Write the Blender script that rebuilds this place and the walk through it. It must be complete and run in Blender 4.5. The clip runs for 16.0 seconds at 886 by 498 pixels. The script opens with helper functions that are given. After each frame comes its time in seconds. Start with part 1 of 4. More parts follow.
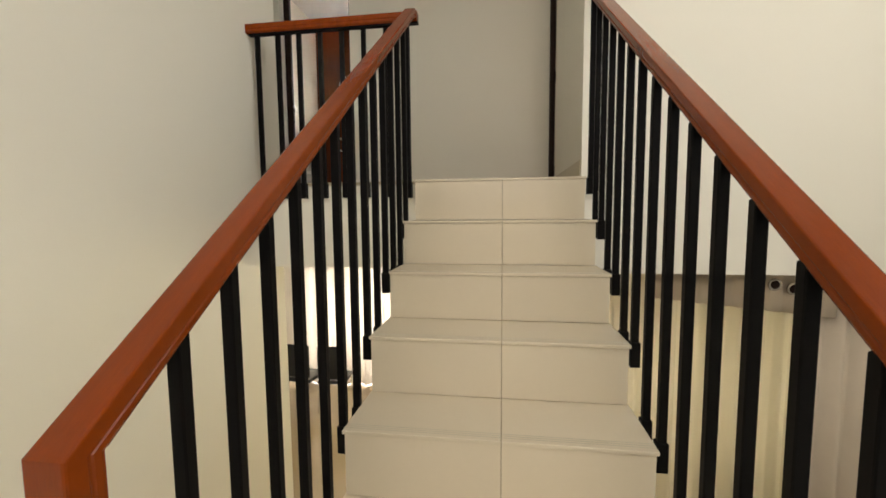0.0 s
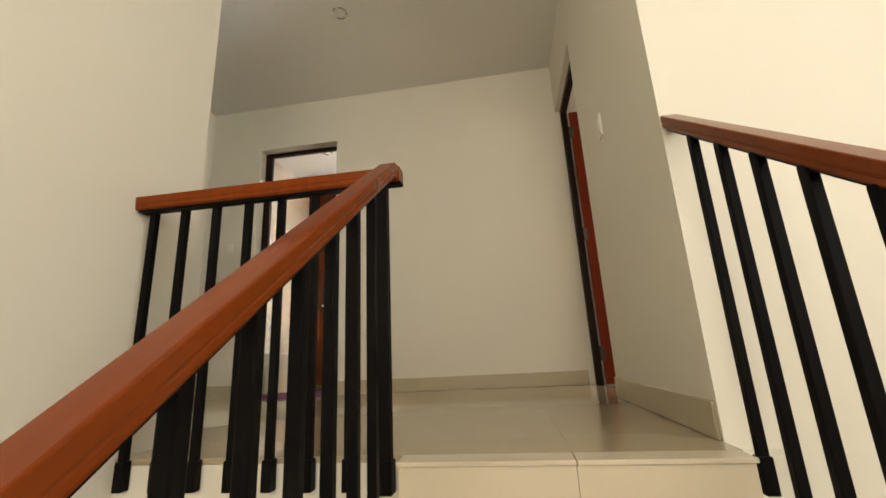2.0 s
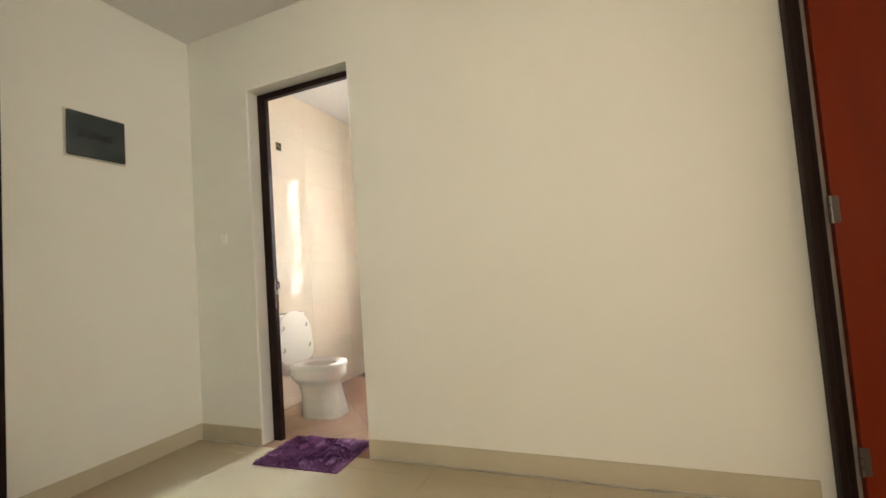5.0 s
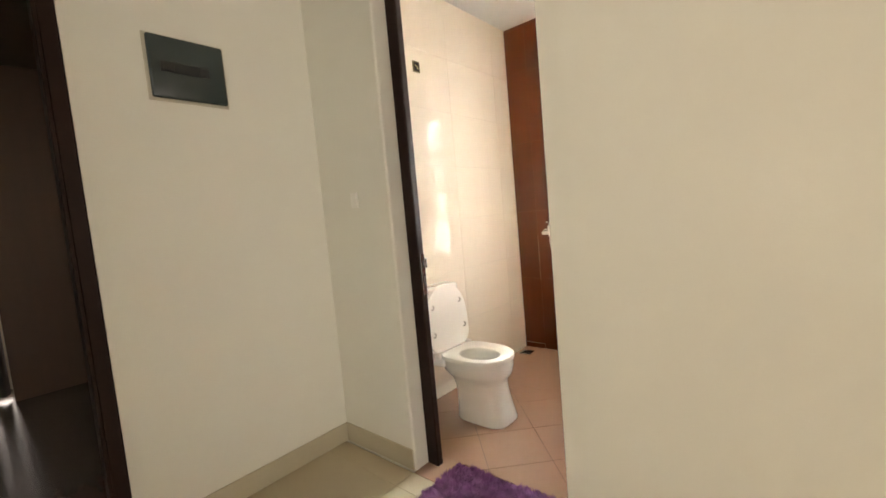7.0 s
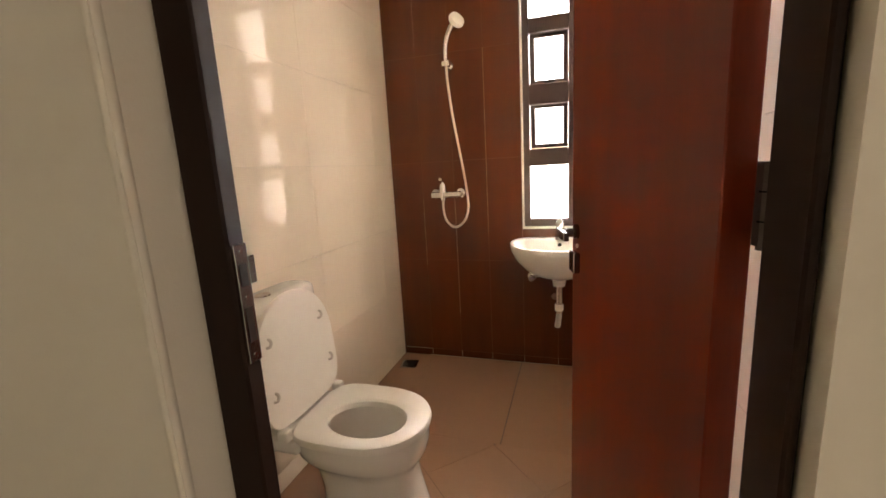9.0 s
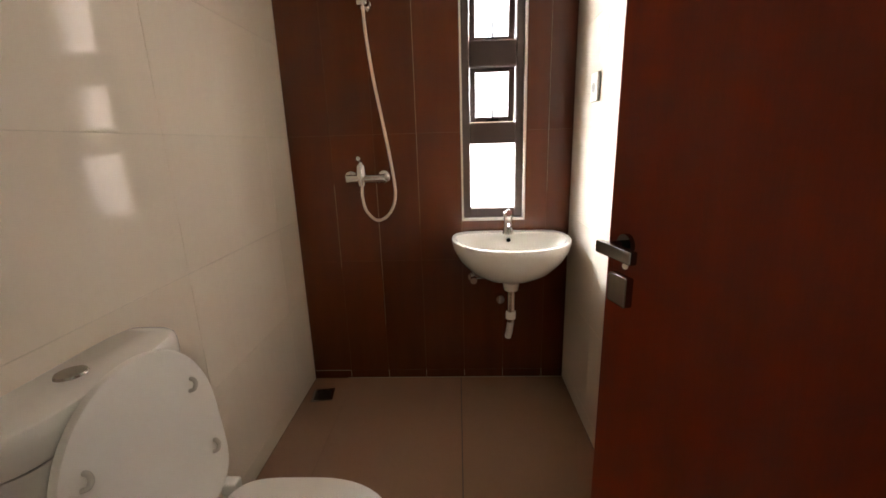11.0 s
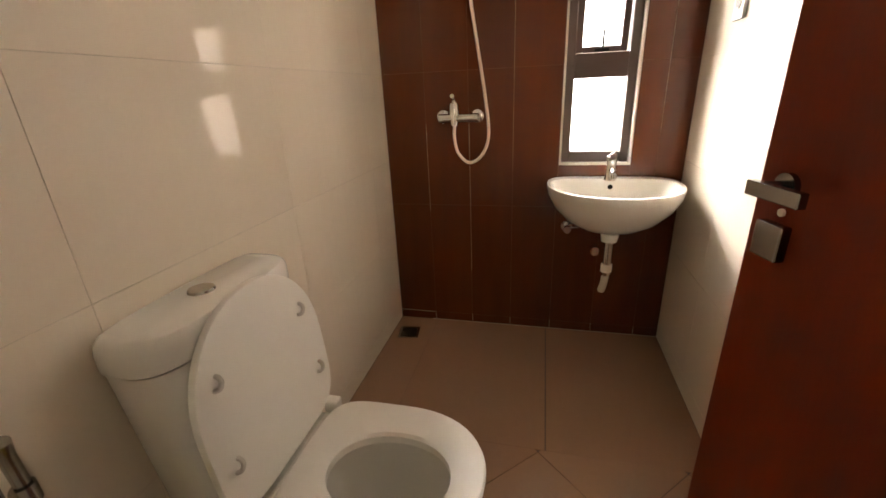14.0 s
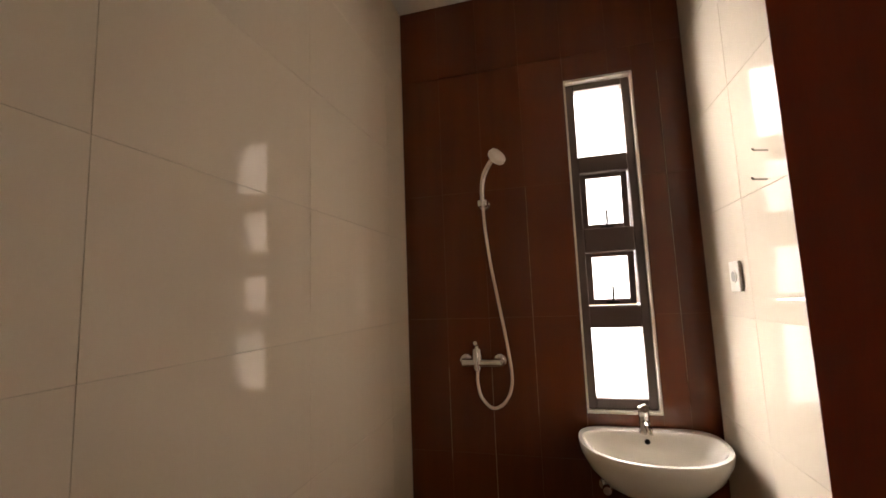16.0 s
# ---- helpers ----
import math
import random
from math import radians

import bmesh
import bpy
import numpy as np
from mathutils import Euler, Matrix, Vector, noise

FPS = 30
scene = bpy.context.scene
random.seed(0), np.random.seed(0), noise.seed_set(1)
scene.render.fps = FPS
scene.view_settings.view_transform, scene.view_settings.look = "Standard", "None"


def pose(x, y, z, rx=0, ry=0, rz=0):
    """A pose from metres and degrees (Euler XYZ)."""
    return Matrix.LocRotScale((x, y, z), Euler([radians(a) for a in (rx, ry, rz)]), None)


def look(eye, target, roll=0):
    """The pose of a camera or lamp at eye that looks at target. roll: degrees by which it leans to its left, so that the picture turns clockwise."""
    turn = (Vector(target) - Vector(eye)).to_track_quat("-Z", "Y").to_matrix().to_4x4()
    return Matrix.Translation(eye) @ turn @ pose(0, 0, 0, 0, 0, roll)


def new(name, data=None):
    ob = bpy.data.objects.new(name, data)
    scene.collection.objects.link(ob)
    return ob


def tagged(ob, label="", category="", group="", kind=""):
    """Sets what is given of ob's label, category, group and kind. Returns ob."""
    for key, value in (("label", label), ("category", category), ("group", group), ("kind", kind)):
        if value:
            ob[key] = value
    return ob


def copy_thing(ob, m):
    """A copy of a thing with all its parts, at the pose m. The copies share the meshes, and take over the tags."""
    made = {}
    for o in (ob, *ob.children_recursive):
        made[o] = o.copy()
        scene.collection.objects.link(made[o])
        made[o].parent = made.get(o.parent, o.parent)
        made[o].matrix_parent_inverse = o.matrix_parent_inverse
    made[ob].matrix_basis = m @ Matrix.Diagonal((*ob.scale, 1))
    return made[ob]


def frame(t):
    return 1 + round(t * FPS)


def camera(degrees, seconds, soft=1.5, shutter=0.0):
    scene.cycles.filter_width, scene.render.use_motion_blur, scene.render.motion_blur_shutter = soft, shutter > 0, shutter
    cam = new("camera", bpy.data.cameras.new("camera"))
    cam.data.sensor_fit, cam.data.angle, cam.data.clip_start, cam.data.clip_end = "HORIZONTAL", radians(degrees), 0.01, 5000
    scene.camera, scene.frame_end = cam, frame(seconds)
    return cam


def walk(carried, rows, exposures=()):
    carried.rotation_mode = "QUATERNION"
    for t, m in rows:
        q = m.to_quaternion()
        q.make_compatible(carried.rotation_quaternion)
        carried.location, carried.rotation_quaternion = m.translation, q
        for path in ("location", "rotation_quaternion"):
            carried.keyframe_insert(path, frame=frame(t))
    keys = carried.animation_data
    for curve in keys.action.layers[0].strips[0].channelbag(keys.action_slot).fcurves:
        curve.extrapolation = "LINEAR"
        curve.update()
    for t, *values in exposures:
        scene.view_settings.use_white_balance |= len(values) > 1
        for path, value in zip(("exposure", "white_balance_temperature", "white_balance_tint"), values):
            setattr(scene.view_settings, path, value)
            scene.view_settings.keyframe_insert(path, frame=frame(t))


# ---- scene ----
# The camera and its walk.
cam = camera(93.9, 16.0, soft=1.6)
PATH = [
    (0, (0.001, -2.111, -0.175), (-0.284, -0.138, -0.346), -0.5),
    (0.5, (-0.03, -1.958, -0.125), (-0.285, 0.018, 0.044), 0.4),
    (1, (-0.047, -1.719, -0.081), (-0.429, 0.21, 0.287), -0.9),
    (1.5, (-0.106, -1.4, 0.091), (-0.393, 0.531, 0.525), -3.2),
    (2, (-0.13, -1.135, 0.262), (-0.419, 0.781, 0.759), -2.9),
    (2.5, (-0.156, -0.862, 0.417), (-0.424, 1.067, 0.872), -1.3),
    (3, (-0.178, -0.634, 0.569), (-0.464, 1.305, 0.965), -0.9),
    (3.2, (-0.174, -0.545, 0.635), (-0.496, 1.39, 1.026), -2.1),
    (5.3, (-0.296, 0.307, 1.102), (-1.192, 2.094, 1.169), -3.4),
    (5.5, (-0.318, 0.391, 1.18), (-1.414, 2.062, 1.239), -0.5),
    (6, (-0.457, 0.499, 1.256), (-1.687, 2.07, 1.121), -2.1),
    (6.5, (-0.664, 0.703, 1.214), (-1.939, 2.224, 0.97), -2.8),
    (7, (-0.953, 0.904, 1.197), (-2.257, 2.413, 1.036), -5.1),
    (7.5, (-1.214, 1.114, 1.207), (-2.532, 2.614, 1.096), -3.9),
    (8, (-1.515, 1.286, 1.208), (-2.472, 3.025, 0.967), -4.3),
    (8.5, (-1.667, 1.559, 1.157), (-2.431, 3.397, 0.959), -4.8),
    (9, (-1.789, 1.786, 1.122), (-2.393, 3.655, 0.745), -3.2),
    (9.2, (-1.857, 1.889, 1.134), (-2.314, 3.779, 0.666), -4.2),
    (11.3, (-2.083, 2.251, 1.116), (-2.159, 4.185, 0.613), -1.7),
    (11.5, (-2.084, 2.265, 1.084), (-2.283, 4.157, 0.467), -2.1),
    (12, (-2.099, 2.253, 1.039), (-2.451, 4.036, 0.205), -1.9),
    (12.5, (-2.109, 2.248, 1.025), (-2.478, 3.949, 0.041), -1.5),
    (13, (-2.121, 2.247, 1.017), (-2.525, 3.928, 0.012), -3.0),
    (13.5, (-2.128, 2.25, 1.025), (-2.547, 3.951, 0.059), -2.8),
    (14, (-2.134, 2.261, 1.088), (-2.585, 4.075, 0.376), -2.6),
    (14.5, (-2.141, 2.265, 1.143), (-2.618, 4.152, 0.686), -2.5),
    (15, (-2.175, 2.267, 1.234), (-2.671, 4.195, 1.035), -2.1),
    (15.5, (-2.154, 2.257, 1.282), (-2.667, 4.19, 1.305), -2.3),
    (16, (-2.161, 2.255, 1.273), (-2.671, 4.175, 1.498), -2.2),
]
walk(cam, [(t, look(eye, target, roll)) for t, eye, target, roll in PATH],
     exposures=[(0.0, 0.39, 6850, 16), (0.5, 0.28, 6600, 13), (1.0, 0.54, 6950, 15), (1.5, 0.5, 7300, 16), (2.5, 0.78, 7800, 16), (3.2, 0.67, 7900, 16), (5.3, 1.1, 7250, 15), (6.5, 1.1, 7400, 17), (8.0, 1.04, 7650, 19), (8.6, 0.92, 8100, 22), (8.9, 0.4, 8900, 26), (9.2, 0.2, 9000, 26), (11.3, -0.55, 7800, 22), (12.5, -0.06, 8300, 23), (13.0, 0.27, 8200, 22), (13.5, 0.18, 8200, 22), (14.5, -0.78, 9500, 27), (15.0, -1.06, 9500, 28), (15.5, -1.24, 9400, 28), (16.0, -1.27, 9400, 28)])

# ---- the plan, in metres: x to the right of the stairs, y up the stairs, z = 0 on the upper floor
HALL_Y, HALL_L, HALL_R, HALL_S, CEIL = 2.187, -2.88, 0.41, 0.325, 2.715
WELL_L, WELL_R, WELL_B, WELL_TOP = -1.37, 3.2, -4.2, 3.3
BATH_L, BATH_R, BATH_N, BATH_S, BATH_Z = -2.84, -1.575, 4.125, 2.335, -0.045
GROUND = -3.05
DOOR_L, DOOR_R, DOOR_H = -2.355, -1.583, 2.26
EDGE = 0.085
NOSE = [(-0.257 * i, -0.198 * i - (0.010 if 0 < i < 3 else 0)) for i in range(8)]
LANDING = NOSE[7][1]

# ---- world and large lights
world = bpy.data.worlds.new("world")
scene.world = world
world.use_nodes = True
wn = world.node_tree.nodes
sky = wn.new("ShaderNodeTexSky")
sky.sky_type, sky.sun_disc = "NISHITA", False
world.node_tree.links.new(sky.outputs[0], wn["Background"].inputs[0])
wn["Background"].inputs[1].default_value = 0.12


def window_light(name, eye, target, w, h, watts, colour=(1, 1, 1)):
    """An area lamp for the sky's light: in a window's opening, beyond it, or where no window is seen."""
    d = bpy.data.lights.new(name, "AREA")
    d.shape, d.size, d.size_y, d.energy, d.color = "RECTANGLE", w, h, watts, colour
    ob = new(name, d)
    ob.matrix_world = look(eye, target)
    return ob


window_light("bathroom_window_light", (-4.7, BATH_N + 3.0, 2.8), (-4.7, 0, 2.8), 7.2, 7.2, 24500, (0.70, 0.86, 1.0))
window_light("bathroom_side_sky_light", (0.65, BATH_N + 3.0, 2.8), (0.65, 0, 2.8), 3.4, 7.2, 850, (0.95, 0.98, 1.0))
# Extra panel outside, added to brighten the back of the bathroom's west wall.
window_light("bathroom_east_sky_light", (5.2, BATH_N + 3.0, 2.8), (5.2, 0, 2.8), 5.6, 7.2, 8000, (0.90, 0.96, 1.0))
window_light("stairwell_window_light", (0.15, WELL_B + 0.02, 1.5), (0.15, 0, 1.5), 2.9, 2.3, 36, (1.0, 0.98, 0.94))
window_light("stairwell_side_window_light", (WELL_R - 0.02, -2.75, 1.9), (0, -2.75, 1.9), 2.6, 2.2, 52, (0.84, 0.94, 1.0))
window_light("garden_window_light", (1.4, 4.90, -1.85), (1.4, 0, -1.85), 3.0, 2.2, 95, (1.0, 0.95, 0.66))
window_light("garden_side_window_light", (WELL_R - 0.03, 3.05, -2.1), (0, 3.05, -2.1), 2.2, 1.7, 20, (1.0, 1.0, 0.70))
window_light("dining_window_light", (-2.2, 4.90, -1.85), (-2.2, 0, -1.85), 2.6, 2.2, 120, (1.0, 0.95, 0.95))
window_light("bedroom_window_light", (-6.15, 0.99, 1.2), (0, 0.99, 1.2), 0.12, 2.3, 2.5, (1.0, 0.98, 0.95))
# No window known here: a lamp added to light this room and the hall.
window_light("right_room_window_light", (3.17, 1.5, 1.3), (0, 1.5, 1.3), 1.6, 1.3, 20, (1.0, 0.97, 0.92))
# hazy daylight from beyond the bathroom window
sun_data = bpy.data.lights.new("sun", "SUN")
sun_data.energy, sun_data.angle, sun_data.color = 13.0, radians(20), (0.78, 0.91, 1.0)
sun = new("sun", sun_data)
SUN_WAY = Vector((0.45, -0.85, -0.48))
sun.matrix_world = look((0, 0, 10), Vector((0, 0, 10)) + SUN_WAY)
sky.sun_elevation = math.atan2(-SUN_WAY.z, math.hypot(SUN_WAY.x, SUN_WAY.y))
sky.sun_rotation = math.atan2(-SUN_WAY.x, -SUN_WAY.y)


# ---- helpers for building
def part(name, bm, material, parent=None, label="", smooth=False):
    """Links a bmesh as one mesh object, under a thing or a part if given."""
    me = bpy.data.meshes.new(name)
    bmesh.ops.recalc_face_normals(bm, faces=bm.faces)
    bm.to_mesh(me)
    bm.free()
    if material:
        me.materials.append(material)
    if smooth:
        for p in me.polygons:
            p.use_smooth = True
        me.set_sharp_from_angle(angle=radians(38))
    ob = new(name, me)
    if parent:
        ob.parent = parent
    if label:
        ob["label"] = label
    return ob


def shared(name, me, parent, m):
    """One more object on a mesh that is already there."""
    ob = new(name, me)
    ob.parent = parent
    ob.matrix_basis = m
    return ob


def mesh_of(name, bm, material):
    me = bpy.data.meshes.new(name)
    bmesh.ops.recalc_face_normals(bm, faces=bm.faces)
    bm.to_mesh(me)
    bm.free()
    me.materials.append(material)
    return me


def empty(name, label, category, at=(0, 0, 0), kind="", group=""):
    ob = new(name)
    ob.empty_display_size = 0.05
    ob.location = at
    return tagged(ob, label, category, group, kind)


def box(x0, x1, y0, y1, z0, z1, bevel=0.0, seg=2, bm=None):
    """A box between two corners; with a bevel its edges are rounded."""
    b = bmesh.new()
    bmesh.ops.create_cube(b, size=1)
    bmesh.ops.scale(b, vec=(x1 - x0, y1 - y0, z1 - z0), verts=b.verts)
    bmesh.ops.translate(b, vec=((x0 + x1) / 2, (y0 + y1) / 2, (z0 + z1) / 2), verts=b.verts)
    if bevel:
        bmesh.ops.bevel(b, geom=b.edges[:], offset=bevel, segments=seg, affect="EDGES", profile=0.5)
    if bm is None:
        return b
    tmp = bpy.data.meshes.new("tmp")
    b.to_mesh(tmp)
    b.free()
    bm.from_mesh(tmp)
    bpy.data.meshes.remove(tmp)
    return bm


def rod(points, radius, seg=10, bm=None, square=False):
    """A tube along a line of points; square: a square bar."""
    b = bm or bmesh.new()
    n = 4 if square else seg
    rings = []
    pts = [Vector(p) for p in points]
    side = None
    for i, p in enumerate(pts):
        d = (pts[min(i + 1, len(pts) - 1)] - pts[max(i - 1, 0)]).normalized()
        if side is None:
            side = d.orthogonal().normalized() if abs(d.z) < 0.99 else Vector((1, 0, 0))
        side = (side - d * side.dot(d)).normalized()
        up = d.cross(side)
        ring = []
        r = radius[i] if isinstance(radius, (list, tuple)) else radius
        for k in range(n):
            a = 2 * math.pi * (k + (0.5 if square else 0)) / n
            ring.append(b.verts.new(p + (side * math.cos(a) + up * math.sin(a)) * r * (1.414 if square else 1)))
        rings.append(ring)
    for r0, r1 in zip(rings, rings[1:]):
        for k in range(n):
            b.faces.new((r0[k], r0[(k + 1) % n], r1[(k + 1) % n], r1[k]))
    b.faces.new(rings[0][::-1])
    b.faces.new(rings[-1])
    return b


def loft(rings, bm=None, cap=(True, True)):
    """Skins closed rings of as many points each."""
    b = bm or bmesh.new()
    rows = [[b.verts.new(p) for p in ring] for ring in rings]
    n = len(rows[0])
    for r0, r1 in zip(rows, rows[1:]):
        for k in range(n):
            b.faces.new((r0[k], r0[(k + 1) % n], r1[(k + 1) % n], r1[k]))
    if cap[0]:
        b.faces.new(rows[0][::-1])
    if cap[1]:
        b.faces.new(rows[-1])
    return b


def curve_points(pts, steps=8):
    """A smooth line through the points (Catmull-Rom)."""
    p = [Vector(q) for q in pts]
    p = [2 * p[0] - p[1]] + p + [2 * p[-1] - p[-2]]
    out = []
    for i in range(1, len(p) - 2):
        for k in range(steps):
            t = k / steps
            a, b, c, d = p[i - 1], p[i], p[i + 1], p[i + 2]
            out.append(0.5 * ((2 * b) + (c - a) * t + (2 * a - 5 * b + 4 * c - d) * t * t + (3 * b - a - 3 * c + d) * t ** 3))
    return out + [p[-2]]


# ---- materials
def material(name, colour, rough=0.5, metal=0.0, spec=0.5, var=0.08, scale=3.0, bump=0.0, bump_scale=60.0, grain=0.03,
             rough_var=0.0, piece=0.0, coat=0.0, stretch=(1, 1, 1), second=None):
    """A surface with broad stains and fine grain in colour, roughness and relief. piece: how far single pieces differ."""
    m = bpy.data.materials.new(name)
    m.use_nodes = True
    n, lk = m.node_tree.nodes, m.node_tree.links
    p = n["Principled BSDF"]
    p.inputs["Roughness"].default_value, p.inputs["Metallic"].default_value = rough, metal
    p.inputs["Specular IOR Level"].default_value = spec
    p.inputs["Coat Weight"].default_value = coat
    p.inputs["Coat Roughness"].default_value = 0.08
    co = n.new("ShaderNodeTexCoord")
    mp = n.new("ShaderNodeMapping")
    mp.inputs["Scale"].default_value = stretch
    geo = n.new("ShaderNodeNewGeometry")
    lk.new(geo.outputs["Position"], mp.inputs[0])
    big = n.new("ShaderNodeTexNoise")
    big.inputs["Scale"].default_value, big.inputs["Detail"].default_value = scale, 4
    lk.new(mp.outputs[0], big.inputs[0])
    fine = n.new("ShaderNodeTexNoise")
    fine.inputs["Scale"].default_value, fine.inputs["Detail"].default_value = bump_scale, 3
    lk.new(mp.outputs[0], fine.inputs[0])
    ramp = n.new("ShaderNodeMix")
    ramp.data_type = "RGBA"
    lo = [c * (1 - var) for c in colour]
    hi = [min(1, c * (1 + var)) for c in (second or colour)]
    ramp.inputs[6].default_value, ramp.inputs[7].default_value = (*lo, 1), (*hi, 1)
    lk.new(big.outputs[0], ramp.inputs[0])
    hsv = n.new("ShaderNodeHueSaturation")
    add = n.new("ShaderNodeMath")
    add.operation = "MULTIPLY_ADD"
    lk.new(fine.outputs[0], add.inputs[0])
    add.inputs[1].default_value, add.inputs[2].default_value = 2 * grain, 1 - grain
    last = add.outputs[0]
    if piece:
        info = n.new("ShaderNodeObjectInfo")
        more = n.new("ShaderNodeMath")
        more.operation = "MULTIPLY_ADD"
        lk.new(info.outputs["Random"], more.inputs[0])
        more.inputs[1].default_value = 2 * piece
        lk.new(last, more.inputs[2])
        sub = n.new("ShaderNodeMath")
        sub.operation = "SUBTRACT"
        lk.new(more.outputs[0], sub.inputs[0])
        sub.inputs[1].default_value = piece
        last = sub.outputs[0]
    lk.new(last, hsv.inputs["Value"])
    lk.new(ramp.outputs[2], hsv.inputs["Color"])
    lk.new(hsv.outputs[0], p.inputs["Base Color"])
    if rough_var:
        rr = n.new("ShaderNodeMath")
        rr.operation = "MULTIPLY_ADD"
        lk.new(big.outputs[0], rr.inputs[0])
        rr.inputs[1].default_value, rr.inputs[2].default_value = 2 * rough_var, rough - rough_var
        lk.new(rr.outputs[0], p.inputs["Roughness"])
    if bump:
        bp = n.new("ShaderNodeBump")
        bp.inputs["Strength"].default_value, bp.inputs["Distance"].default_value = 1.0, bump
        lk.new(fine.outputs[0], bp.inputs["Height"])
        lk.new(bp.outputs[0], p.inputs["Normal"])
    return m


# Bedroom wall and ceiling: the unlit room's darkness is put into their colour.
BEDROOM_DIM = material("dim_bedroom_brown", (0.075, 0.036, 0.020), 0.45, var=0.2, scale=3, stretch=(4, 4, 0.5))
PAINT = material("cream_wall_paint", (0.78, 0.745, 0.645), 0.62, var=0.02, scale=1.3, bump=0.0003, bump_scale=160, grain=0.01)
CEILING = material("white_ceiling_paint", (0.72, 0.69, 0.64), 0.75, var=0.02, scale=1.0, bump=0.0004, bump_scale=120, grain=0.01)
GROOVE = material("worn_step_groove", (0.46, 0.41, 0.31), 0.5, var=0.1, scale=30)
BASE_TILE = material("beige_skirting_tile", (0.50, 0.43, 0.30), 0.35, var=0.05, scale=5, grain=0.02)
HALL_TILE = material("polished_beige_tile", (0.45, 0.37, 0.25), 0.10, var=0.04, scale=2.2, grain=0.02, rough_var=0.03, piece=0.015, bump=0.0001, bump_scale=9)
STEP_TILE = material("cream_step_tile", (0.67, 0.585, 0.445), 0.27, var=0.02, scale=1.5, grain=0.015, rough_var=0.0, piece=0.03)
HALL_GROUT = material("beige_grout", (0.47, 0.40, 0.285), 0.7, var=0.08, scale=12)
GROUT = material("grey_brown_grout", (0.36, 0.30, 0.21), 0.85, var=0.15, scale=12)
BATH_FLOOR = material("brown_stone_floor_tile", (0.305, 0.177, 0.113), 0.17, var=0.04, scale=1.5, grain=0.03, rough_var=0.0, piece=0.03, bump=0.0003, bump_scale=120)
BROWN_TILE = material("glazed_brown_tile", (0.090, 0.0195, 0.005), 0.22, spec=0.3, var=0.25, scale=2.5, grain=0.05, rough_var=0.05, piece=0.10, stretch=(6, 1, 0.6), bump=0.0004, bump_scale=14)
WHITE_TILE = material("glossy_ivory_tile", (0.77, 0.672, 0.548), 0.04, spec=0.22, var=0.02, scale=2, grain=0.01, piece=0.015, stretch=(1, 14, 0.2), bump=0.00004, bump_scale=4.5)
FLOOR_GROUT = material("dark_brown_grout", (0.115, 0.074, 0.052), 0.8, var=0.15, scale=15)
TILE_GROUT = material("ivory_grout", (0.64, 0.57, 0.46), 0.8, var=0.1, scale=20)
BROWN_GROUT = material("pale_brown_grout", (0.16, 0.072, 0.042), 0.8, var=0.2, scale=20)
RAIL_WOOD = material("varnished_red_brown_wood", (0.190, 0.031, 0.0015), 0.24, spec=0.18, var=0.30, scale=5, grain=0.16, bump_scale=70, stretch=(6, 0.7, 0.7), coat=0.07, bump=0.0002)
DOOR_WOOD = material("dark_red_brown_door_veneer", (0.165, 0.017, 0.003), 0.34, spec=0.18, var=0.22, scale=3.0, grain=0.10, bump_scale=55, stretch=(5, 5, 0.5))
FRAME_WOOD = material("espresso_door_frame", (0.020, 0.009, 0.006), 0.45, spec=0.12, var=0.2, scale=4, grain=0.1, stretch=(4, 4, 0.5))
BLACK_STEEL = material("black_painted_steel", (0.004, 0.0035, 0.0033), 0.5, spec=0.07, var=0.15, scale=8, grain=0.05)
CHROME = material("chrome", (0.78, 0.76, 0.74), 0.10, 1.0, var=0.03, scale=8, grain=0.0)
STEEL = material("brushed_steel", (0.37, 0.35, 0.33), 0.24, 1.0, var=0.08, scale=20, grain=0.04)
PORCELAIN = material("white_porcelain", (0.87, 0.835, 0.76), 0.12, var=0.015, scale=3, grain=0.0, coat=0.3)
PLASTIC = material("white_plastic", (0.85, 0.81, 0.73), 0.32, var=0.02, scale=5, grain=0.0)


# ---- large structure
def wall(name, x0, x1, y0, y1, z0, z1, mat=None, label="plain cream painted plaster wall", bevel=0.0):
    ob = part(name, box(x0, x1, y0, y1, z0, z1, bevel), mat or PAINT)
    return tagged(ob, label, "wall", kind="structure")


T = 0.14
# upper hall
N0, N1 = HALL_Y, BATH_S
wall("wall_hall_north_1", HALL_L - T, DOOR_L, N0, N1, -0.02, CEIL)
wall("wall_hall_north_2", DOOR_R, HALL_R + T, N0, N1, -0.02, CEIL)
wall("wall_hall_north_lintel", DOOR_L, DOOR_R, N0, N1, DOOR_H, CEIL)
RD0, RD1 = 1.335, 2.183
wall("wall_hall_east_1", HALL_R, HALL_R + T, 0.176, RD0, -0.02, CEIL)
wall("wall_hall_east_lintel", HALL_R, HALL_R + T, RD0, N0, DOOR_H, CEIL)
LD0, LD1 = 0.36, 1.215
wall("wall_hall_west_1", HALL_L - T, HALL_L, LD1, N0, -0.02, CEIL)
wall("wall_hall_west_2", HALL_L - T, HALL_L, HALL_S - T, LD0, -0.02, CEIL)
wall("wall_hall_west_lintel", HALL_L - T, HALL_L, LD0, LD1, 2.25, CEIL)
wall("wall_hall_south", HALL_L, WELL_L - T, HALL_S - T, HALL_S, GROUND, CEIL)
ceil = part("ceiling_hall", box(HALL_L - T, HALL_R + T, 0.02, N1, CEIL, CEIL + 0.12), CEILING)
tagged(ceil, "plain white painted hall ceiling", "ceiling", kind="structure")
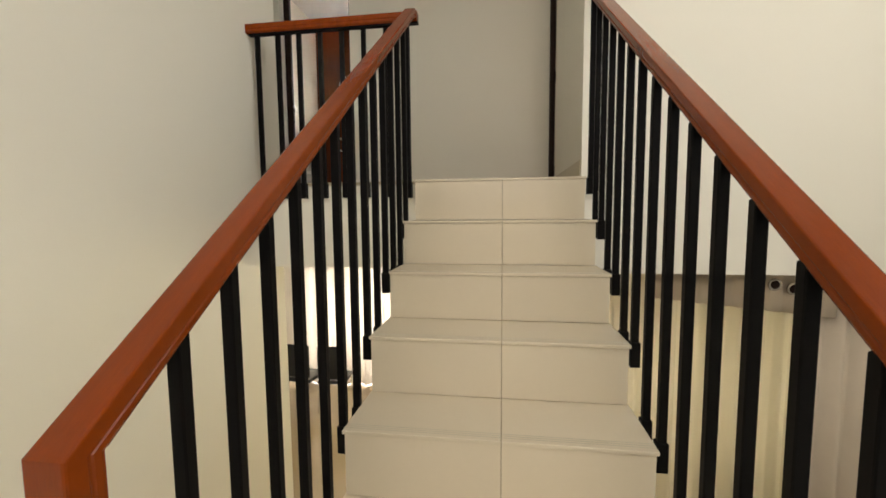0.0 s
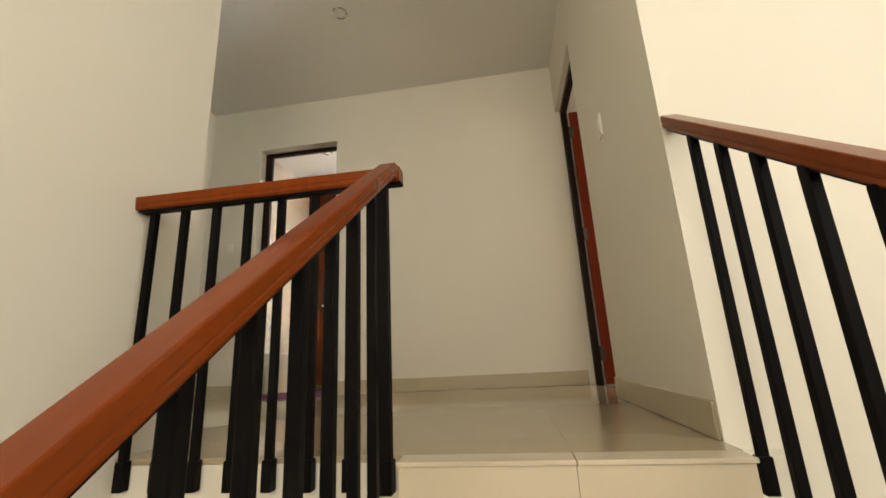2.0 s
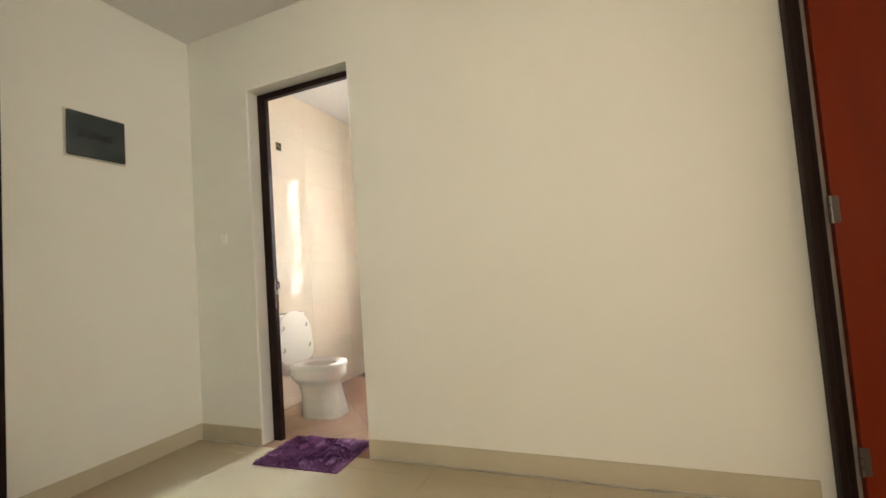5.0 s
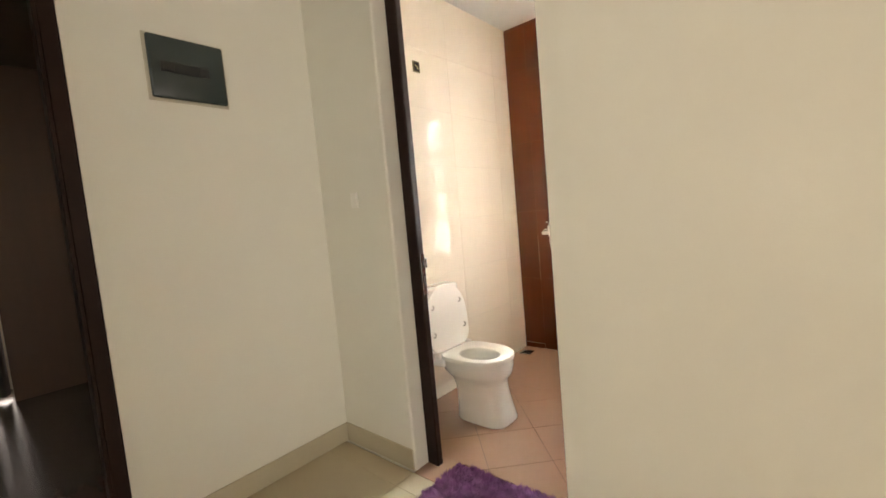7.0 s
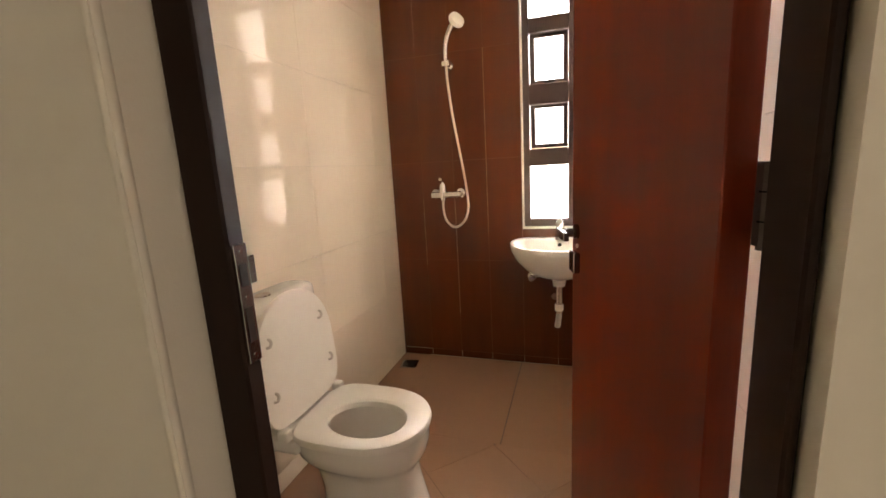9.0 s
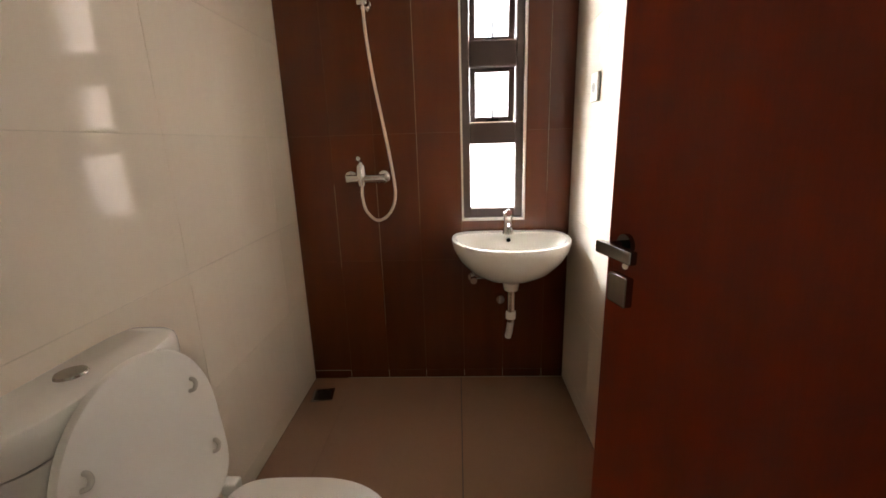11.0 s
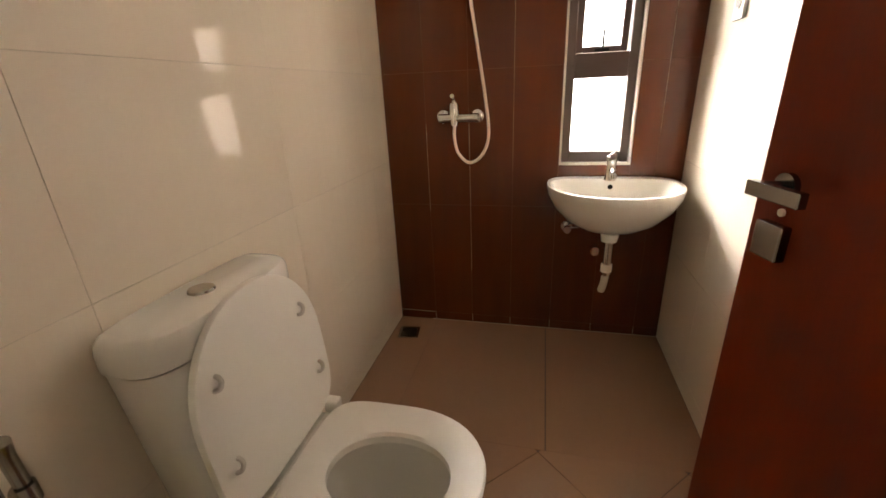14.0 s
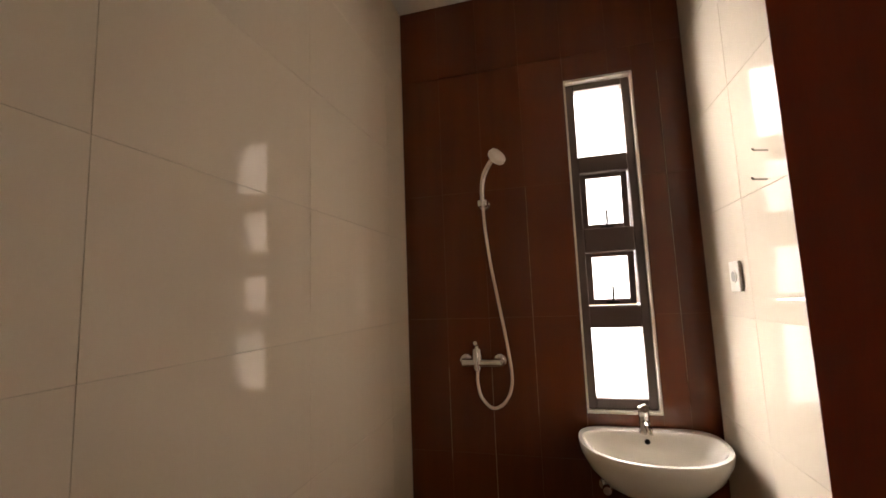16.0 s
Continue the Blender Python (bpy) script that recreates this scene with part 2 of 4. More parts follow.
# stairwell
wall("wall_stairwell_west", WELL_L - T, WELL_L, WELL_B, HALL_S, GROUND, WELL_TOP)
wall("wall_stairwell_north", HALL_R + T, WELL_R, 0.176, 0.176 + T, -0.50, WELL_TOP)
wall("wall_stairwell_north_trim", WELL_L, HALL_R + T, 0.0, 0.02, CEIL, WELL_TOP)
wall("wall_stairwell_south", WELL_L - T, WELL_R + T, WELL_B - T, WELL_B, GROUND, WELL_TOP)
wall("wall_stairwell_east", WELL_R, WELL_R + T, WELL_B, 5.0, GROUND, WELL_TOP)
c2 = part("ceiling_stairwell", box(WELL_L - T, WELL_R + T, WELL_B - T, 0.176 + T, WELL_TOP, WELL_TOP + 0.1), CEILING)
tagged(c2, "plain white painted stairwell ceiling", "ceiling", kind="structure")
# slab between the storeys
slab = part("floor_slab", box(HALL_L - T, HALL_R + T, EDGE, N1, -0.47, -0.02), PAINT)
tagged(slab, "cream painted edge of the upper floor slab", "floor slab", kind="structure")
slab2 = part("floor_slab_east", box(HALL_R + T, WELL_R, 0.176 + T, 5.0, -0.50, -0.02), CEILING)
tagged(slab2, "white painted ground floor ceiling slab", "ceiling", kind="structure")
slab3 = part("floor_slab_north", box(-6.3, HALL_R + T, N1, 5.0, -0.50, BATH_Z - 0.02), CEILING)
tagged(slab3, "white painted ground floor ceiling slab", "ceiling", kind="structure")
slab4 = part("floor_slab_west", box(-6.3, HALL_L - T, -1.5, N1, -0.50, -0.02), CEILING)
tagged(slab4, "concrete slab under the dark bedroom", "floor slab", kind="structure")
gf = part("floor_ground", box(-6.3, WELL_R, WELL_B, 5.0, GROUND - 0.1, GROUND), HALL_TILE)
tagged(gf, "polished beige tiled ground floor", "floor", kind="structure")
wall("wall_ground_north", -6.3, HALL_R, 5.0, 5.0 + T, GROUND, -0.5)
wall("wall_right_room_north", HALL_R, WELL_R + T, 5.0, 5.0 + T, GROUND, CEIL + 0.12)
wall("wall_west", -6.3 - T, -6.3, -1.5, 2.6 + T, GROUND, CEIL + 0.12)
wall("wall_ground_west", -6.3 - T, -6.3, 2.6 + T, 5.0, GROUND, -0.5)
rfl = part("floor_right_room", box(HALL_R + 0.0005, WELL_R, 0.176 + T, 5.0, -0.019, -0.001), HALL_TILE)
tagged(rfl, "polished beige floor behind the red door", "floor", kind="structure")
# bathroom
wall("wall_bath_west", BATH_L - 0.002 - T, BATH_L - 0.002, N1, BATH_N + 0.002, BATH_Z - 0.02, CEIL, TILE_GROUT, "ivory tiled bathroom wall")
wall("wall_bath_east", BATH_R + 0.002, BATH_R + 0.002 + T, N1, BATH_N + 0.002, BATH_Z - 0.02, CEIL, TILE_GROUT, "ivory tiled bathroom wall")
WX0, WX1, WZ0, WZ1 = -2.066, -1.778, 0.768, 2.219
for nm, a in (("wall_bath_north_1", (BATH_L - T, WX0, BATH_Z - 0.02, CEIL)), ("wall_bath_north_2", (WX1, BATH_R + T, BATH_Z - 0.02, CEIL)),
              ("wall_bath_north_3", (WX0, WX1, BATH_Z - 0.02, WZ0)), ("wall_bath_north_4", (WX0, WX1, WZ1, CEIL))):
    wall(nm, a[0], a[1], BATH_N + 0.002, BATH_N + 0.002 + T, a[2], a[3], BROWN_GROUT, "brown tiled bathroom window wall")
c3 = part("ceiling_bathroom", box(BATH_L - T, BATH_R + T, N1, BATH_N + T, CEIL, CEIL + 0.1), CEILING)
tagged(c3, "plain white painted bathroom ceiling", "ceiling", kind="structure")

# the bedroom behind the dark doorway and the room behind the red door
wall("wall_bedroom_north", -6.3, HALL_L - T, 2.6, 2.6 + T, -0.02, CEIL)
wall("wall_bedroom_south", -6.3, HALL_L - T, -1.5 - T, -1.5, -0.5, CEIL)
# dark brown on the ceiling stands in for the room's gloom
c4 = part("ceiling_bedroom", box(-6.3, HALL_L - T, -1.5, 2.6 + T, CEIL, CEIL + 0.1), BEDROOM_DIM)
tagged(c4, "bedroom ceiling coloured dark for the dim room", "ceiling", kind="structure")
c5 = part("ceiling_right_room", box(HALL_R + T, WELL_R, 0.176 + T, 5.0, CEIL, CEIL + 0.1), CEILING)
tagged(c5, "white painted ceiling behind the red door", "ceiling", kind="structure")
wall("wall_bedroom_west", -5.86, -5.80, 1.05, 2.6, -0.02, CEIL, BEDROOM_DIM, "bedroom wall coloured dark brown for the dim room")
wall("wall_right_room_west", HALL_R, HALL_R + T, N1, 5.0, -0.02, CEIL)


# ---- trim of the upper hall
def strip(name, x0, x1, y0, y1, z0, z1, mat, label, bevel=0.002, category="trim"):
    return tagged(part(name, box(x0, x1, y0, y1, z0, z1, bevel, 1), mat), label, category, kind="structure")


SK = 0.102
SKL = "beige tiled skirting along the hall wall"
strip("baseboard_north_1", HALL_L + 0.01, DOOR_L - 0.004, HALL_Y - 0.009, HALL_Y - 0.0005, 0.001, SK, BASE_TILE, SKL)
strip("baseboard_north_2", DOOR_R + 0.003, HALL_R - 0.003, HALL_Y - 0.009, HALL_Y - 0.0005, 0.001, SK, BASE_TILE, SKL)
strip("baseboard_west", HALL_L + 0.0005, HALL_L + 0.009, LD1 + 0.003, HALL_Y - 0.001, 0.001, SK, BASE_TILE, SKL)
strip("baseboard_east", HALL_R - 0.009, HALL_R - 0.0005, 0.19, RD0 - 0.003, 0.001, SK, BASE_TILE, SKL)
strip("baseboard_south", HALL_L + 0.01, WELL_L - 0.02, HALL_S + 0.0005, HALL_S + 0.009, 0.001, SK, BASE_TILE, SKL)
bead = part("trim_plaster_bead", rod([(DOOR_L - 0.009, HALL_Y + 0.009, 0.0), (DOOR_L - 0.009, HALL_Y + 0.009, DOOR_H)], 0.0115, 20), PAINT, None, "", True)
tagged(bead, "rounded cream plaster corner of the bathroom opening", "trim", kind="structure")
strip("door_sill_bathroom", DOOR_L + 0.001, DOOR_R - 0.001, HALL_Y - 0.02, BATH_S + 0.012, -0.06, -0.001, BATH_FLOOR, "brown stone door sill", 0.004)


def door_frame(name, w, h, depth, label, bar=0.045):
    """A frame round an opening w wide from x = 0, its front in the plane y = 0."""
    e = empty(name, label, "door frame", kind="structure")
    for nm, b in (("jamb", (0, bar, 0, depth, 0, h)), ("jamb", (w - bar, w, 0, depth, 0, h)), ("head", (bar, w - bar, 0, depth, h - bar, h))):
        part(nm, box(*b, 0.004, 1), FRAME_WOOD, e)
    # the rebate in which the leaf shuts
    for nm, b in (("stop", (bar, bar + 0.012, 0, depth * 0.45, 0, h - bar)), ("stop", (w - bar - 0.012, w - bar, 0, depth * 0.45, 0, h - bar)),
                  ("stop", (bar + 0.012, w - bar - 0.012, 0, depth * 0.45, h - bar - 0.012, h - bar))):
        part(nm, box(*b, 0.002, 1), FRAME_WOOD, e)
    return e


bf = door_frame("door_frame_bathroom", DOOR_R - DOOR_L - 0.006, DOOR_H + 0.012, 0.036, "espresso stained wooden bathroom door frame", 0.040)
for o in [c for c in bf.children if c.name.split(".")[0] in ("jamb", "stop")]:
    bpy.data.objects.remove(o)
BFW = DOOR_R - DOOR_L - 0.006
part("jamb", box(0, 0.0695, 0, 0.036, 0, DOOR_H + 0.012, 0.004, 1), FRAME_WOOD, bf)
part("head_end", box(BFW - 0.0395, BFW - 0.0125, 0.0005, 0.0355, DOOR_H + 0.012 - 0.038, DOOR_H + 0.012, 0.002, 1), FRAME_WOOD, bf)
part("jamb", box(BFW - 0.012, BFW, -0.055, 0.035, 0, DOOR_H + 0.012, 0.003, 1), FRAME_WOOD, bf)
bf.matrix_world = pose(DOOR_L + 0.003, 2.268, -0.015)
rf = door_frame("door_frame_red_room", RD1 - RD0 - 0.004, DOOR_H - 0.004, 0.05, "espresso stained wooden door frame of the red door")
rf.matrix_world = pose(HALL_R + 0.04, RD1 - 0.002, 0, 0, 0, -90)
lf = door_frame("door_frame_bedroom", LD1 - LD0 - 0.004, 2.246, 0.15, "dark wooden bedroom door frame", 0.05)
lf.matrix_world = pose(HALL_L + 0.006, LD0 + 0.002, 0, 0, 0, 90)


# strike plate on the bathroom frame
def strike_plate():
    e = empty("strike_plate", "brushed steel strike plate on the dark door jamb", "strike plate")
    part("plate", box(0, 0.0025, -0.013, 0.013, -0.097, 0.097, 0.001, 1), STEEL, e)
    part("lip", box(0.0005, 0.003, -0.026, -0.012, 0.03, 0.075, 0.001, 1), STEEL, e)
    for nm, z0, z1 in (("latch_hole", 0.03, 0.065), ("bolt_hole", -0.062, -0.005)):
        part(nm, box(0.0024, 0.0034, -0.007, 0.007, z0, z1), FRAME_WOOD, e, "dark recess of the lock")
    for z in (0.085, 0.012, -0.084):
        b = bmesh.new()
        bmesh.ops.create_cone(b, segments=10, radius1=0.0035, radius2=0.003, depth=0.0012, cap_ends=True)
        bmesh.ops.rotate(b, verts=b.verts, matrix=Matrix.Rotation(radians(90), 3, "Y"))
        bmesh.ops.translate(b, verts=b.verts, vec=(0.003, 0, z))
        part("screw", b, CHROME, e)
    return e


strike_plate().matrix_world = pose(DOOR_L + 0.003 + 0.0700, 2.289, 0.930, 0, 0, 180) @ Matrix.Scale(-1, 4, (1, 0, 0))


def lever(parent, side, s, z, y0=0.0):
    """A square lever handle with its rose and key plate, on the leaf's face at y0."""
    def span(a, b2):
        return sorted((y0 + side * a, y0 + side * b2))
    h = part("handle", rod([(s, y0, z), (s, y0 + side * 0.052, z)], 0.009, 12), HANDLE, parent, "satin steel lever handle")
    part("lever", box(s - 0.085, s + 0.012, *span(0.043, 0.057), z - 0.011, z + 0.011, 0.002, 2), HANDLE, h)
    part("rose", rod([(s, y0, z), (s, y0 + side * 0.009, z)], 0.020, 20), HANDLE, h)
    part("indicator", rod([(s, y0, z - 0.040), (s, y0 + side * 0.004, z - 0.040)], 0.006, 14), PLASTIC, parent, "small pale round cap")
    part("key_plate", box(s - 0.026, s + 0.026, *span(0, 0.018), z - 0.112, z - 0.056, 0.003, 2), HANDLE, parent, "satin steel key plate")
    return h


HANDLE = material("satin_dark_steel", (0.24, 0.215, 0.20), 0.20, 1.0, var=0.08, scale=20, grain=0.04)
HINGE = material("dark_hinge_steel", (0.10, 0.085, 0.075), 0.38, 0.9, var=0.1, scale=20)


def hinges(parent, heights, x=0.0, y=0.0):
    for z in heights:
        h = part("hinge", rod([(x, y, z - 0.05), (x, y, z + 0.05)], 0.0065, 10), HINGE, parent, "dark steel butt hinge")
        part("hinge_leaf", box(x, x + 0.030, y + 0.0055, y + 0.0085, z - 0.05, z + 0.05, 0.001, 1), HINGE, h)
        for zz in (-0.017, 0.017):
            part("knuckle_ring", rod([(x, y, z + zz - 0.001), (x, y, z + zz + 0.001)], 0.0072, 10), BLACK_STEEL, h)


def door_leaf(name, width, height, label, levers=True):
    """A flush leaf, hinge edge at x = 0, its face towards -y at y = 0."""
    e = empty(name, label, "door", kind="structure")
    leaf = part("leaf", box(0.004, width, 0.0, 0.038, 0.006, height, 0.0025, 2), DOOR_WOOD, e)
    part("edge_band", box(width + 0.0003, width + 0.0012, 0.002, 0.036, 0.01, height - 0.004), DOOR_WOOD, e)
    part("lock_face", box(width + 0.0013, width + 0.003, 0.008, 0.030, 0.83, 1.05, 0.0005, 1), STEEL, e, "steel lock face on the edge")
    if levers:
        lever(e, -1, width - 0.058, 0.975)
        lever(e, 1, width - 0.058, 0.975, 0.038)
    return e


d1 = door_leaf("door_bathroom", 0.702, 2.185, "dark red-brown veneered bathroom door standing open")
hx, hy = -1.627, 2.334
ang = math.degrees(math.atan2(3.015 - hy, -1.793 - hx))
hinges(d1, (0.25, 1.10, 1.95), -0.004, 0.044)
d1.matrix_world = pose(hx, hy, BATH_Z + 0.006, 0, 0, ang) @ Matrix.Scale(-1, 4, (0, 1, 0))
d2 = door_leaf("door_red_room", 0.76, 2.185, "red-brown veneered door standing open into a room")
hinges(d2, (0.22, 1.12, 2.0), -0.006, -0.006)
d2.matrix_world = pose(HALL_R + 0.094, RD1 - 0.085, 0, 0, 0, -3)

# ---- staircase
stair = empty("staircase", "cream tiled straight staircase with open sides", "staircase", kind="structure")
SX0, SX1 = -0.446, 0.397
prof = []
for i in range(1, 8):
    y, z = NOSE[i]
    prof += [(NOSE[i - 1][0] + 0.016, z - 0.012)] if i == 1 else []
    if i > 1:
        prof += [(NOSE[i - 1][0] + 0.016, z - 0.012)]
    if i < 7:
        prof += [(y + 0.016, z - 0.012)]
prof += [(NOSE[7][0] + 0.3, LANDING - 0.2), (0.016, -0.42)]
b = loft([[(x, y, z) for y, z in prof] for x in (SX0, SX1)])
part("flight", b, PAINT, stair, "cream plastered concrete flight")
land = part("floor_landing", box(WELL_L, WELL_R, WELL_B, NOSE[6][0] + 0.016, LANDING - 0.2, LANDING - 0.012), PAINT)
tagged(land, "cream tiled stair landing", "landing", kind="structure")
JX = -0.001
for i in range(1, 8):
    y0, z = NOSE[i]
    y1 = NOSE[i - 1][0] + 0.016
    if i < 7:
        for a, c in ((SX0 - 0.007, JX - 0.001), (JX + 0.001, SX1 + 0.007)):
            t = part("tread_tile", box(a, c, y0, y1 - 0.001, z - 0.0115, z, 0.002, 2), STEP_TILE, stair)
            for k in range(3):
                part("nosing_groove", box(a + 0.001, c - 0.001, y0 + 0.018 + 0.010 * k, y0 + 0.0205 + 0.010 * k, z - 0.001, z + 0.0003), GROOVE, t)
    zt = NOSE[i - 1][1] - 0.013
    for a, c in ((SX0 - 0.001, JX - 0.0012), (JX + 0.0012, SX1 + 0.001)):
        part("riser_tile", box(a, c, y1 - 0.011, y1 - 0.0005, z + 0.0015, zt, 0.001, 1), STEP_TILE, stair)
    part("joint", box(JX - 0.0012, JX + 0.0012, y1 - 0.009, y1, z + 0.002, zt), GROUT, stair)
    if i < 7:
        part("joint", box(JX - 0.0015, JX + 0.0015, y0 + 0.001, y1 - 0.001, z - 0.011, z - 0.001), GROUT, stair)


# ---- railings
def rail_ring(c, up, across, w=0.052, h=0.048):
    """The moulded section of the handrail round the point c on its top."""
    half = [(0.0, 0.0), (0.44, -0.004), (0.485, -0.03), (0.5, -0.08), (0.5, -0.50), (0.485, -0.54), (0.445, -0.58), (0.445, -0.63), (0.475, -0.68), (0.475, -0.86), (0.455, -0.90), (0.40, -0.92), (0.40, -1.0)]
    pts = half + [(-a, d) for a, d in half[:0:-1]]
    return [Vector(c) + Vector(across) * (a * w) + Vector(up) * (d * h) for a, d in pts]


SL = 0.714
TOP_Y, TOP_Z = 0.050, 0.843
LRX, RRX = -0.459, 0.438


def rail_z(y, right=False):
    return 0.860 + 0.722 * y if right else 0.847 + SL * y


def baluster(parent, x, y, z0, z1, r=0.0115, side=0.0, front=0.0):
    """An upright square bar with a bracket foot against the stair's edge."""
    b = part("baluster", box(x - r, x + r, y - r, y + r, z0, z1, 0.003, 2), BLACK_STEEL, parent)
    part("foot", box(x - r - 0.004, x + r + 0.004, y - r - 0.004, y + r + 0.004, z0 - 0.001, z0 + 0.082, 0.002, 1), BLACK_STEEL, b)
    return b


def tread_at(y):
    for i in range(7, 0, -1):
        if y < NOSE[i - 1][0]:
            if y >= NOSE[i][0] or i == 7:
                return NOSE[i][1]
    return 0.0


lr = empty("stair_railing", "black steel balusters under a red-brown wooden handrail", "railing", group="stair railings")
END_Y = -1.776
bend = [Vector((p.x, END_Y + END_Y - p.y, 0)) for p in rail_ring((LRX, END_Y, 0), (0, 1, 0), (1, 0, 0))]
bend = [Vector((p.x, p.y, rail_z(p.y) - (p.y - END_Y))) for p in bend]
ring = [bend] + [rail_ring((LRX, y, rail_z(y)), (0, 0, 1), (1, 0, 0)) for y in (-1.2, -0.6, TOP_Y - 0.060)]
ring += [rail_ring((LRX, TOP_Y - 0.0275, TOP_Z), (0, 0, 1), (1, 0, 0))]
part("handrail", loft(ring), RAIL_WOOD, lr, "varnished sloping handrail")
drop = [[Vector((p.x, p.y, z)) for p in bend] for z in (-0.9, LANDING)]
part("newel", loft([bend] + drop), RAIL_WOOD, lr, "varnished wooden end post")
for k in range(13):
    y = -0.150 - 0.1198 * k
    baluster(lr, LRX - 0.004, y, tread_at(y) - 0.085, rail_z(y) - 0.045)
part("rail_plate", loft([[(LRX + a, y, rail_z(y) - 0.048 - c) for a, c in ((-0.016, 0), (0.016, 0), (0.016, 0.007), (-0.016, 0.007))] for y in (-1.72, TOP_Y - 0.06)]), BLACK_STEEL, lr, "black flat bar under the handrail")
lr2 = empty("hall_railing", "black steel balusters under a level wooden handrail at the hall edge", "railing", group="stair railings")
ring = [rail_ring((x, TOP_Y, TOP_Z + 0.002), (0, 0, 1), (0, 1, 0)) for x in (WELL_L + 0.001, -0.9, LRX + 0.027)]
part("handrail", loft(ring), RAIL_WOOD, lr2, "varnished level handrail")
for k in range(7):
    baluster(lr2, -0.606 - 0.1198 * k, 0.066, -0.085, TOP_Z - 0.045)
part("rail_plate", box(WELL_L + 0.01, LRX + 0.03, TOP_Y - 0.016, TOP_Y + 0.016, TOP_Z - 0.054, TOP_Z - 0.0465), BLACK_STEEL, lr2, "black flat bar under the handrail")
baluster(lr2, LRX - 0.038, 0.060, -0.09, TOP_Z - 0.045, 0.017)
rr = empty("stair_railing", "black steel balusters under a red-brown wooden handrail", "railing", group="stair railings")
ring = [rail_ring((RRX, y, rail_z(y, True)), (0, 0, 1), (1, 0, 0)) for y in (-1.80, -1.2, -0.6, -0.1, 0.1745)]
part("handrail", loft(ring), RAIL_WOOD, rr, "varnished sloping handrail")
part("newel", box(RRX - 0.033, RRX + 0.033, -1.86, -1.802, LANDING, rail_z(-1.83, True), 0.008, 2), RAIL_WOOD, rr, "varnished wooden end post", True)
for k in range(15):
    y = 0.035 - 0.1252 * k
    baluster(rr, RRX - 0.010, y, tread_at(y) - 0.085, rail_z(y, True) - 0.046)
part("rail_plate", loft([[(RRX + a, y, rail_z(y, True) - 0.048 - c) for a, c in ((-0.016, 0), (0.016, 0), (0.016, 0.007), (-0.016, 0.007))] for y in (-1.78, 0.172)]), BLACK_STEEL, rr, "black flat bar under the handrail")


# ---- small things on the hall walls
def fuse_box():
    e = empty("fuse_box", "smoked dark green flush fuse box on the cream wall", "fuse box")
    smoke = material("smoked_plastic", (0.030, 0.042, 0.040), 0.25, var=0.1, scale=10)
    rim = material("pale_rim", (0.55, 0.50, 0.38), 0.5, var=0.05)
    part("rim", box(0.0, 0.004, -0.152, 0.152, -0.132, 0.132, 0.002, 1), rim, e, "pale plaster rim")
    lid = part("lid", box(0.004, 0.026, -0.142, 0.142, -0.122, 0.122, 0.008, 3), smoke, e, "", True)
    dark = material("breaker_shadow", (0.008, 0.010, 0.010), 0.35, var=0.1)
    part("breaker_window", box(0.0262, 0.0275, -0.105, 0.075, -0.02, 0.022, 0.001, 1), dark, lid)
    for k in range(2):
        part("breaker", box(0.0276, 0.029, -0.095 + 0.13 * k, -0.055 + 0.13 * k, -0.018, 0.018, 0.001, 1), dark, lid)
    return e


fuse_box().matrix_world = pose(HALL_L + 0.0005, 1.606, 1.884)


def switch(name, label, w=0.072, h=0.115, dial=False):
    """A wall plate in the x-z plane, facing -y."""
    e = empty(name, label, "switch", group="wall switches")
    p = part("plate", box(-w / 2, w / 2, -0.010, 0, -h / 2, h / 2, 0.003, 2), PLASTIC, e)
    if dial:
        part("socket_well", rod([(0, -0.0095, 0), (0, -0.0125, 0)], 0.021, 24), PLASTIC, p)
        part("socket_face", rod([(0, -0.0124, 0), (0, -0.0130, 0)], 0.017, 24), material("grey_plastic", (0.4, 0.38, 0.34), 0.4), p)
    else:
        part("rocker", box(-w * 0.32, w * 0.32, -0.014, -0.009, -h * 0.3, h * 0.3, 0.002, 2), PLASTIC, p)
    return e


switch("light_switch", "small white plastic light switch on the cream wall", 0.05, 0.075).matrix_world = pose(-2.60, HALL_Y - 0.0005, 1.308)
switch("light_switch", "white plastic light switch beside the red door").matrix_world = pose(HALL_R - 0.0005, 0.864, 1.347, 0, 0, -90)
switch("bathroom_socket", "white wall plate with a round dial on ivory tiles", 0.075, 0.10, True).matrix_world = pose(BATH_R - 0.0005, 3.834, 1.30, 0, 0, -90)


def downlight(x, y, z, label="unlit round recessed ceiling downlight"):
    e = empty("downlight", label, "downlight", (x, y, z), group="downlights")
    ringb = bmesh.new()
    prof = [(0.038, 0.03), (0.040, 0.0), (0.052, -0.004), (0.058, 0.0)]
    loft([[(r * math.cos(a), r * math.sin(a), zz) for a in [2 * math.pi * k / 28 for k in range(28)]] for r, zz in prof], ringb, (False, False))
    part("rim", ringb, CHROME, e, "", True)
    part("bulb", rod([(0, 0, 0.03), (0, 0, 0.006)], [0.038, 0.030], 20), material("unlit_bulb", (0.35, 0.33, 0.28), 0.3), e, "unlit frosted bulb", True)
    return e


downlight(-1.16, 1.23, CEIL - 0.001)
downlight(-2.14, 3.19, CEIL - 0.001, "unlit round downlight in the bathroom ceiling")
catch = empty("door_catch", "small white catch on the dark door head", "door catch", (HALL_L + 0.004, 1.018, 2.213))
part("body", box(-0.004, 0.004, -0.018, 0.018, -0.008, 0.008, 0.003, 2), PLASTIC, catch)
part("pin", rod([(0.003, 0, 0), (0.010, 0, 0)], 0.004, 10), STEEL, catch)


